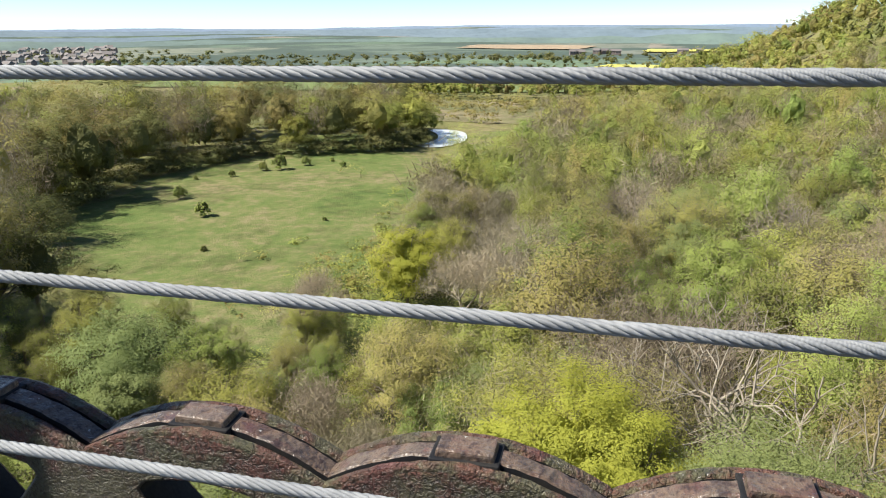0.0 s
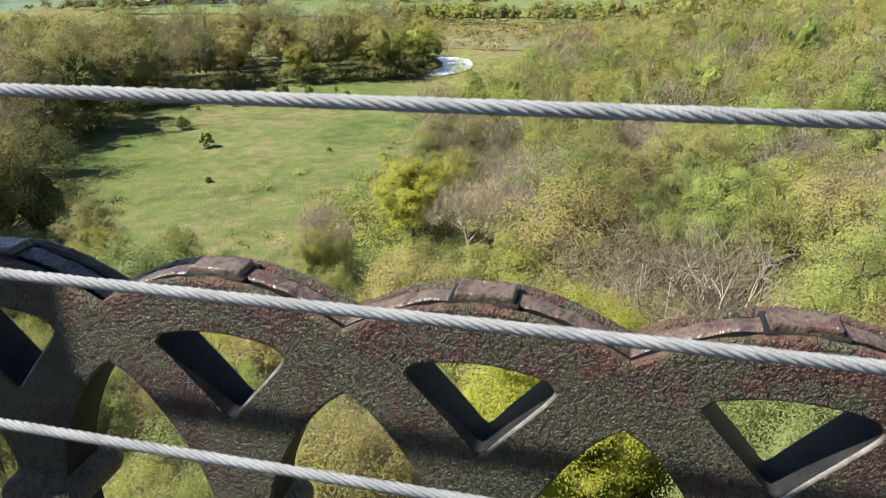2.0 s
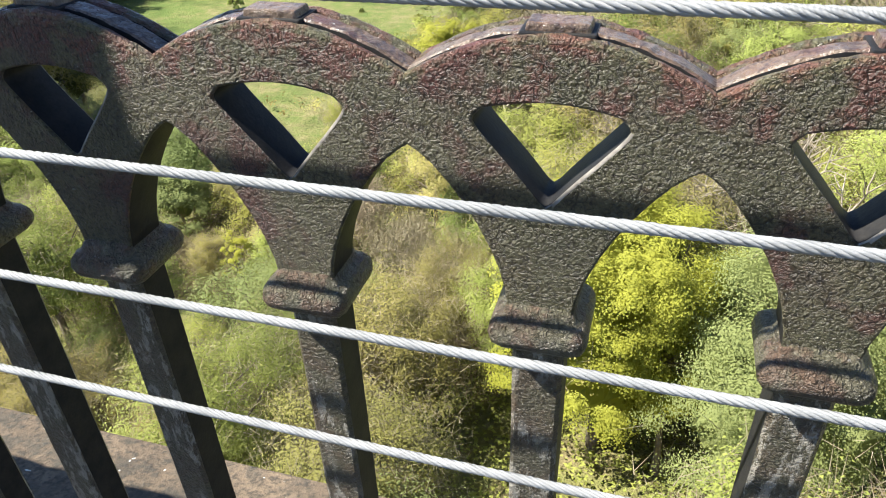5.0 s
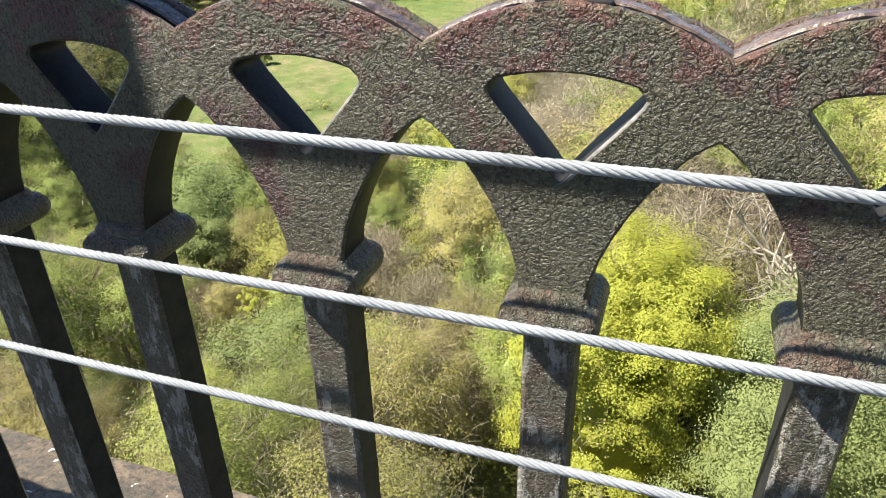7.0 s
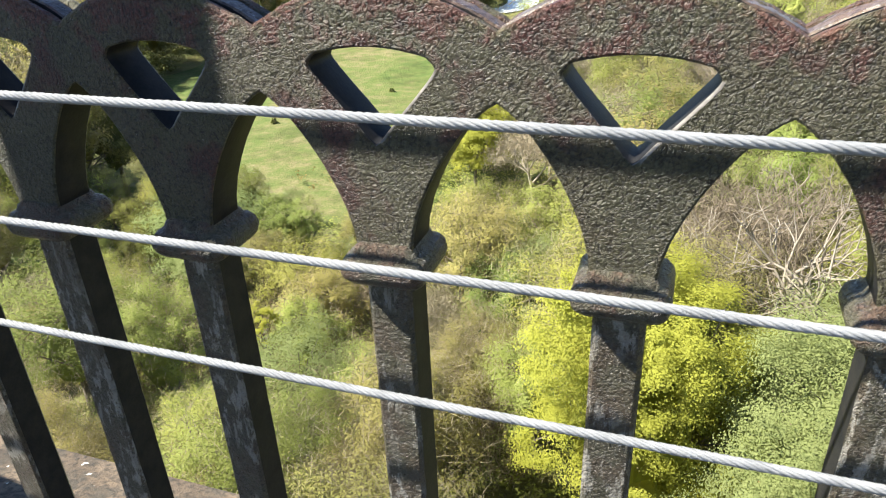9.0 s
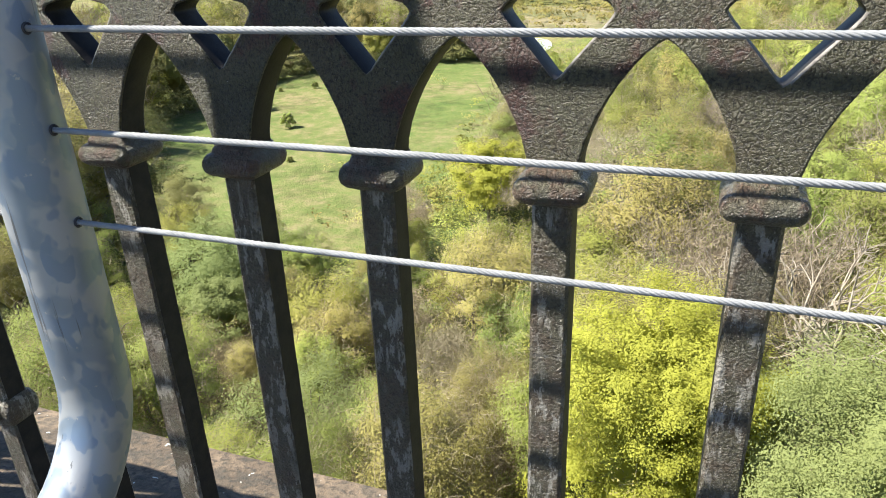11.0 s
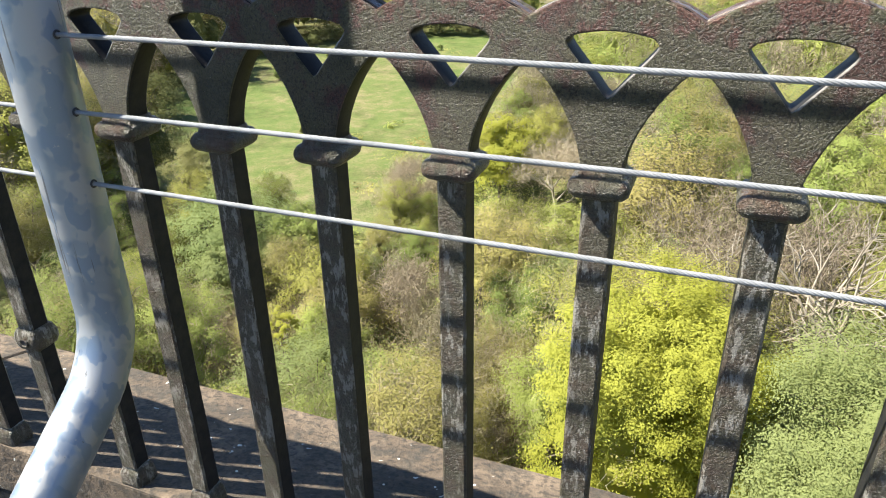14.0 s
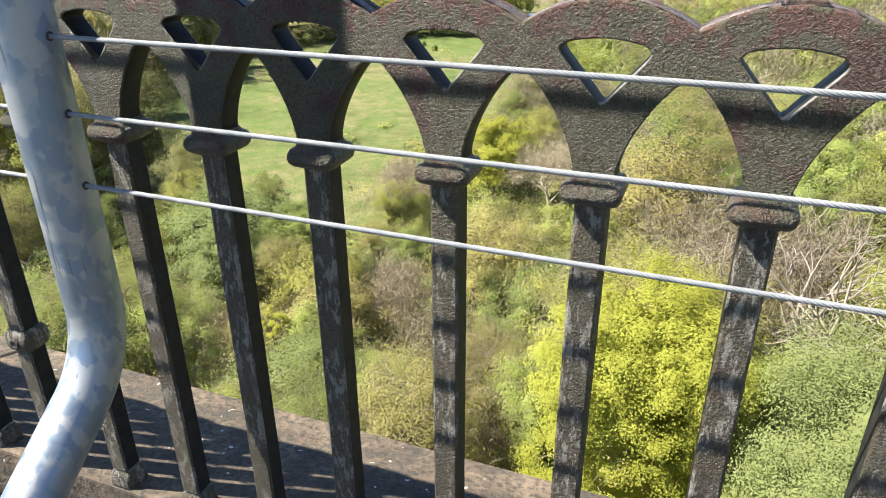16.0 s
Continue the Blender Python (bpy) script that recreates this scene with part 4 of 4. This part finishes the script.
for x, y, w, d in ((-345, 470, 32, 14), (-300, 470, 46, 22), (-258, 476, 22, 13), (-315, 520, 44, 20)):
    z = float(land(x, y))
    shed = tagged(new("warehouse"), "long low warehouse with a pale sheet roof", "warehouse", "industrial sheds")
    shed.matrix_basis = pose(x, y, z, 0, 0, 8)
    part_of("wall", from_bm("wall", block((w, d, 4.4), 0), RENDERED), shed, pose(0, 0, 2.0))
    v = [(-w / 2, -d / 2 - .5, 4.2), (w / 2, -d / 2 - .5, 4.2), (w / 2, d / 2 + .5, 4.2), (-w / 2, d / 2 + .5, 4.2), (-w / 2, 0, 7.2), (w / 2, 0, 7.2)]
    part_of("roof", mesh_of("roof", v, [(0, 1, 5, 4), (2, 3, 4, 5), (0, 4, 3), (1, 2, 5), (0, 3, 2, 1)], ROOF_WHITE), shed)

# ---- viaduct: deck, parapet wall, piers ----
COPING = -1.03
viaduct = tagged(new("viaduct"), "sandstone viaduct with a stone coping", "viaduct", kind="structure")
part_of("parapet_wall", from_bm("parapet_wall", block((60, 0.36, 0.5), 0.01), STONE), viaduct, pose(0, 0.22, COPING - 0.5))
part_of("deck", from_bm("deck", block((60, 8.0, 2.0), 0.02), TARMAC), viaduct, pose(0, -3.75, COPING - 1.5))
for px in (-24, -8, 8, 24):
    part_of("pier", from_bm("pier", block((3.0, 7.0, 34.0), 0.05), STONE), viaduct, pose(px, -3.8, COPING - 2.45 - 17.0))
for i in range(-3, 4):
    bm = block((1.8985, 0.505, 0.17), 0.012, 3, 0.005, i * 3.7)
    for v in bm.verts:
        v.co.z -= (v.co.y + 0.23) * 0.28
    part_of("coping_stone", from_bm("coping_stone", bm, STONE), viaduct, pose(i * 1.9 - 0.67, 0.2425, COPING - 0.085))

# ---- cast iron railing ----
S = 0.2          # from baluster to baluster
DEPTH = 0.044
FIRST, LAST = -26, 18
HALF = 0.0212    # half a shaft's width
railing = tagged(new("railing"), "old cast iron railing with pointed arches, crazed dark paint", "railing")


def scallop(u):
    """Height of the top edge, u from -0.1 to 0.1 about a baluster."""
    return 0.0315 * (1 - (abs(u) / 0.1) ** 2.0)


def bar_x(k):
    """Plan position of bar k: the bars beyond the second stand a little closer together."""
    return k * S if k >= -1 else -0.383 + (k + 2) * 0.1905


def halves(k):
    """Distance from bar k to the cusps on its two sides."""
    return (bar_x(k) - bar_x(k - 1)) / 2, (bar_x(k + 1) - bar_x(k)) / 2


def fitted(k, u):
    """Moves a plan offset from the standard bay into the bay of bar k."""
    h = halves(k)[0 if u < 0 else 1]
    a = abs(u)
    if a > 0.0255:
        a = 0.0255 + (a - 0.0255) * (h - 0.0255) / 0.0745
    return bar_x(k) + math.copysign(a, u)


def outline(first, last):
    """Outer edge and openings of the casting above the collars, in the railing's plane."""
    outer, holes = [], []
    for k in range(first, last + 1):
        for u in np.linspace(-0.1, 0.1, 17)[:-1]:
            outer.append((fitted(k, u), scallop(u) - 0.004))
    outer.append((fitted(last, 0.1), -0.004))
    under = [(0.1, -0.0505), (0.093, -0.0548), (0.083, -0.0633), (0.072, -0.076), (0.061, -0.091), (0.050, -0.109), (0.041, -0.127), (0.033, -0.147), (0.0275, -0.168), (0.0255, -0.188)]
    for k in range(last, first - 1, -1):
        outer += [(fitted(k, a), b) for a, b in under] + [(fitted(k, -a), b) for a, b in reversed(under)]
    side = [(0.0, -0.0895), (0.0045, -0.086), (0.012, -0.0765), (0.022, -0.0645), (0.034, -0.051), (0.0455, -0.0375), (0.0505, -0.031), (0.0525, -0.0272), (0.0515, -0.0242)]
    loop = side + [(u, scallop(u) - 0.0435) for u in (0.046, 0.038, 0.025, 0.012, 0.0)]
    loop = loop + [(-a, b) for a, b in reversed(loop[1:-1])]
    for k in range(first, last + 1):
        holes.append([(fitted(k, a), b) for a, b in loop])
    return outer, holes


def arcade_mesh(first, last):
    cu = bpy.data.curves.new("arcade", "CURVE")
    cu.dimensions, cu.fill_mode = "2D", "BOTH"
    cu.extrude, cu.bevel_depth, cu.bevel_resolution, cu.offset = DEPTH / 2 - 0.0022, 0.0022, 1, -0.0022
    outer, holes = outline(first, last)
    for loop in [outer] + holes:
        sp = cu.splines.new("POLY")
        sp.points.add(len(loop) - 1)
        for p, (a, b) in zip(sp.points, loop):
            p.co = (a, b, 0, 1)
        sp.use_cyclic_u = True
    tmp = bpy.data.objects.new("arcade_curve", cu)
    me = bpy.data.meshes.new_from_object(tmp)
    bpy.data.objects.remove(tmp)
    bpy.data.curves.remove(cu)
    me.transform(pose(0, DEPTH / 2, 0, 90))
    me.materials.clear()
    me.materials.append(IRON)
    me.materials.append(IRON_EDGE)
    me.materials.append(IRON_SHADE)
    # Side faces of the openings get their shade as near-black colour.
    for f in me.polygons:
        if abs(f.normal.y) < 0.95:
            # Only sun-facing edges go pale: rubbed paint plus a painted highlight.
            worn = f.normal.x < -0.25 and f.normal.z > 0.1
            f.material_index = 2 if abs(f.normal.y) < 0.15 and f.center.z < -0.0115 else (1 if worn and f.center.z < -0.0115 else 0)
    bm = bmesh.new()
    bm.from_mesh(me)
    bmesh.ops.remove_doubles(bm, verts=bm.verts[:], dist=0.00005)
    bm.to_mesh(me)
    bm.free()
    return me


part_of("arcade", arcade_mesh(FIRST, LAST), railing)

# moulded strip on top of each arch
section = [(0.002, -0.004), (0.0006, -0.0015), (0.0006, 0.001), (0.002, 0.003), (0.0065, 0.0035), (0.0082, 0.0015), (0.009, -0.0028), (0.0116, -0.0028), (0.0124, 0.003), (0.0138, 0.0045),
           (0.0285, 0.0045), (0.0298, 0.003), (0.0306, -0.0028), (0.0328, -0.0028), (0.0336, 0.0015), (0.0355, 0.004), (0.041, 0.005), (0.0445, 0.0035), (0.046, 0.0), (0.043, -0.004)]


def cap_mesh(name, s0, s1, mat):
    """Part of the moulded section swept along one arch."""
    us = np.linspace(-0.1, 0.1, 41)
    sec = section[s0:s1]
    verts, faces = [], []
    for u in us:
        z = scallop(u) - 0.003
        sl = -2 * 0.0315 * u / 0.01
        t = Vector((1, 0, sl)).normalized()
        nn = Vector((-t.z, 0, t.x))
        for y, h in sec:
            wob = 0.0013 * noise.noise(Vector((u * 90, y * 200, 0))) + 0.0007 * noise.noise(Vector((u * 260, y * 500, 3)))
            verts.append(Vector((u, y, z)) + nn * (h + wob))
    m = len(sec)
    for i in range(len(us) - 1):
        for j in range(m - 1):
            faces.append((i * m + j, (i + 1) * m + j, (i + 1) * m + j + 1, i * m + j + 1))
    return mesh_of(name, verts, faces, mat, False)


# The two grooves are coloured near black for the shade in them.
caps = [cap_mesh("front_bead", 0, 6, IRON_CAP), cap_mesh("front_groove", 5, 9, IRON_SHADE), cap_mesh("cap_strip", 8, 12, CAP),
        cap_mesh("back_groove", 11, 15, IRON_SHADE), cap_mesh("back_bead", 14, 20, IRON_CAP)]
lug = block((0.045, 0.0225, 0.014), 0.002, 2, 0.0006)
for v in lug.verts:
    if v.co.z > 0:
        v.co.x *= 0.9
lug_me = from_bm("lug", lug, CAP)
# Added near-black plate that draws the shade line round each lug.
lug_outline_me = from_bm("lug_foot", block((0.049, 0.03, 0.0085), 0.0015, 2, 0.0004), IRON_SHADE)


def shaft_mesh():
    """A square bar with softened corners and slight swelling."""
    top, bottom = -0.186, COPING + 0.05
    ring, verts, faces = [], [], []
    c = 0.004
    w, d = HALF, DEPTH / 2 - 0.001
    ring = [(-w + c, -d), (w - c, -d), (w, -d + c), (w, d - c), (w - c, d), (-w + c, d), (-w, d - c), (-w, -d + c)]
    zs = np.linspace(top, bottom, 30)
    for z in zs:
        k = 1 + 0.01 * noise.noise(Vector((z * 14, 0, 0)))
        for a, b in ring:
            verts.append((a * k + 0.0006 * noise.noise(Vector((a * 60, b * 60, z * 40))), b * k + DEPTH / 2, z))
    n = len(ring)
    for i in range(len(zs) - 1):
        for j in range(n):
            faces.append((i * n + j, i * n + (j + 1) % n, (i + 1) * n + (j + 1) % n, (i + 1) * n + j))
    faces.append(tuple(range(n)))
    faces.append(tuple((len(zs) - 1) * n + j for j in range(n))[::-1])
    me = mesh_of("shaft", verts, [f[::-1] for f in faces], IRON_SHAFT, False)
    me.materials.append(IRON_SHADE)
    # Shade on the bar's side faces is put into the paint colour.
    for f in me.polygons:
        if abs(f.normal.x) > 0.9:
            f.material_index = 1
    return me


def ring_mesh(name, profile, mat):
    """A moulding round a square bar: profile of (overhang, height)."""
    verts, faces = [], []
    for o, z in profile:
        w, d, c = HALF + o, DEPTH / 2 + o, 0.004 + o * 0.35
        loop = []
        for sx, sy in ((-1, -1), (1, -1), (1, 1), (-1, 1)):
            p = [(sx * (w - c), sy * d), (sx * (w - c * 0.3), sy * (d - c * 0.3)), (sx * w, sy * (d - c))]
            loop += p if sx * sy < 0 else p[::-1]
        verts += [(a, b + DEPTH / 2, z) for a, b in loop]
    n = 12
    for i in range(len(profile) - 1):
        for j in range(n):
            faces.append((i * n + j, i * n + (j + 1) % n, (i + 1) * n + (j + 1) % n, (i + 1) * n + j))
    faces.append(tuple(range(n))[::-1])
    faces.append(tuple((len(profile) - 1) * n + j for j in range(n)))
    bm = bmesh.new()
    me = mesh_of(name, verts, faces, mat, True)
    bm.from_mesh(me)
    bmesh.ops.recalc_face_normals(bm, faces=bm.faces[:])
    bm.to_mesh(me)
    bm.free()
    return me


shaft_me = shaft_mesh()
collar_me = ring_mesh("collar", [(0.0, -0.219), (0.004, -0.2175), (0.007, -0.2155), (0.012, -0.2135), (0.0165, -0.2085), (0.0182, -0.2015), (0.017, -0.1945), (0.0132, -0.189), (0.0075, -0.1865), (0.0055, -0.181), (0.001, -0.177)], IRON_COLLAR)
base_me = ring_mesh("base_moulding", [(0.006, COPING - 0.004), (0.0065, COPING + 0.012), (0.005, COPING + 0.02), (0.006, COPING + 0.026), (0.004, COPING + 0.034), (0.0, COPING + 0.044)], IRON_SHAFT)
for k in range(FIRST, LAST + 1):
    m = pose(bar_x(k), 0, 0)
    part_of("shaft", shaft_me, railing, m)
    part_of("collar", collar_me, railing, m)
    part_of("base_moulding", base_me, railing, m)
    left, right = halves(k)
    wide = pose(bar_x(k) + (right - left) / 2, 0, 0) @ Matrix.Diagonal(((left + right) / 0.2, 1, 1, 1))
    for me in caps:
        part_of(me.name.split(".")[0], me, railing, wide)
    lug_ob = part_of("lug", lug_me, railing, pose(bar_x(k) + 0.001, 0.0212, 0.0305))
    part_of("lug_foot", lug_outline_me, lug_ob, pose(0, 0, -0.0025))

# bolted boss on one bar
BOSS_Z = -0.69
boss = ring_mesh("boss", [(0.0, -0.026), (0.005, -0.022), (0.009, -0.012), (0.0102, 0.0), (0.009, 0.012), (0.005, 0.022), (0.0, 0.026)], IRON_SHAFT)
boss_ob = part_of("boss", boss, railing, pose(bar_x(-5), 0, BOSS_Z), "round boss with a dark bolt hole")
bv, bf = sweep([(0.009 * math.cos(t), 0, 0.009 * math.sin(t)) for t in np.linspace(0, 2 * math.pi, 19)], 0.0035, 6, False)
part_of("bolt_rim", mesh_of("bolt_rim", bv, bf, IRON_SHAFT, True), boss_ob, pose(0.002, -0.0105, 0.0))
# Near-black disc painted for the shade inside the bolt hole.
bm = bmesh.new()
bmesh.ops.create_cone(bm, cap_ends=True, segments=16, radius1=0.008, radius2=0.008, depth=0.002)
part_of("bolt_hole", from_bm("bolt_hole", bm, HOLE), boss_ob, pose(0.002, -0.0108, 0.0, 90))

# ---- wire ropes ----
ROPE_Y, ROPE_R = -0.106, 0.0036
X0, PITCH, TURNS = -1.553, 0.041, 88
LENGTH = TURNS * PITCH
pts = [(LENGTH * i / (TURNS * 8), ROPE_R * 0.6 * math.cos(math.pi * i / 4), ROPE_R * 0.6 * math.sin(math.pi * i / 4)) for i in range(TURNS * 8 + 1)]
sv, sf = sweep(pts, ROPE_R * 0.43, 5)
strand_me = mesh_of("strand", sv, sf, ROPE, True)
for z in (0.292, 0.187, 0.080, -0.0315, -0.1395, -0.249):
    back = 0.008 if z > 0.25 else 0.0      # the top one is strung a little nearer the railing
    rope = tagged(new("wire_rope"), "taut galvanised steel wire rope of twisted strands", "wire rope", "ropes of the guard fence")
    rope.matrix_basis = pose(0, ROPE_Y + back, z)
    for i in range(6):
        for n in (-1, 0):
            part_of("strand", strand_me, rope, pose(X0 + n * LENGTH, 0, 0, 60 * i))

# ---- cranked galvanised post ----
post = tagged(new("fence_post"), "cranked galvanised steel tube post with rope holes", "post")
PX, PY, PR = -0.578, -0.107, 0.0445
axis = [(PX, PY, z) for z in np.linspace(0.85, -0.46, 18)]
for i in range(1, 11):
    a = math.radians(52) * i / 10
    axis.append((PX, PY - 0.2 * (1 - math.cos(a)), -0.46 - 0.2 * math.sin(a)))
ey, ez = axis[-1][1], axis[-1][2]
for i in range(1, 6):
    axis.append((PX, ey - 0.3 * i / 5 * math.sin(radians(52)), ez - 0.3 * i / 5 * math.cos(radians(52))))
ey, ez = axis[-1][1], axis[-1][2]
for i in range(1, 9):
    a = math.radians(52) * (1 - i / 8)
    axis.append((PX, ey - 0.2 * (math.sin(0) + math.cos(a) - math.cos(radians(52))), ez - 0.2 * (math.sin(radians(52)) - math.sin(a))))
axis.append((PX, axis[-1][1], COPING - 0.52))
tv, tf = sweep(axis, PR, 32)
part_of("tube", mesh_of("tube", tv, tf, ZINC, True), post)
bm = bmesh.new()
bmesh.ops.create_uvsphere(bm, u_segments=24, v_segments=10, radius=PR * 1.03)
for v in bm.verts:
    v.co.z = max(v.co.z, 0) * 0.4
part_of("cap", from_bm("cap", bm, ZINC, True), post, pose(PX, PY, 0.85))
hv, hf = sweep([(0, 0.0052 * math.cos(t), 0.0052 * math.sin(t)) for t in np.linspace(0, 2 * math.pi, 17)], 0.0016, 6, False)
ring_me = mesh_of("rope_hole", hv, hf, HOLE, True)
for z in (0.292, 0.187, 0.080, -0.0315, -0.1395, -0.249):
    for side in (1, -1):
        part_of("rope_hole", ring_me, post, pose(PX + side * (PR + 0.0002), PY + 0.001, z), "dark rim of a drilled rope hole")
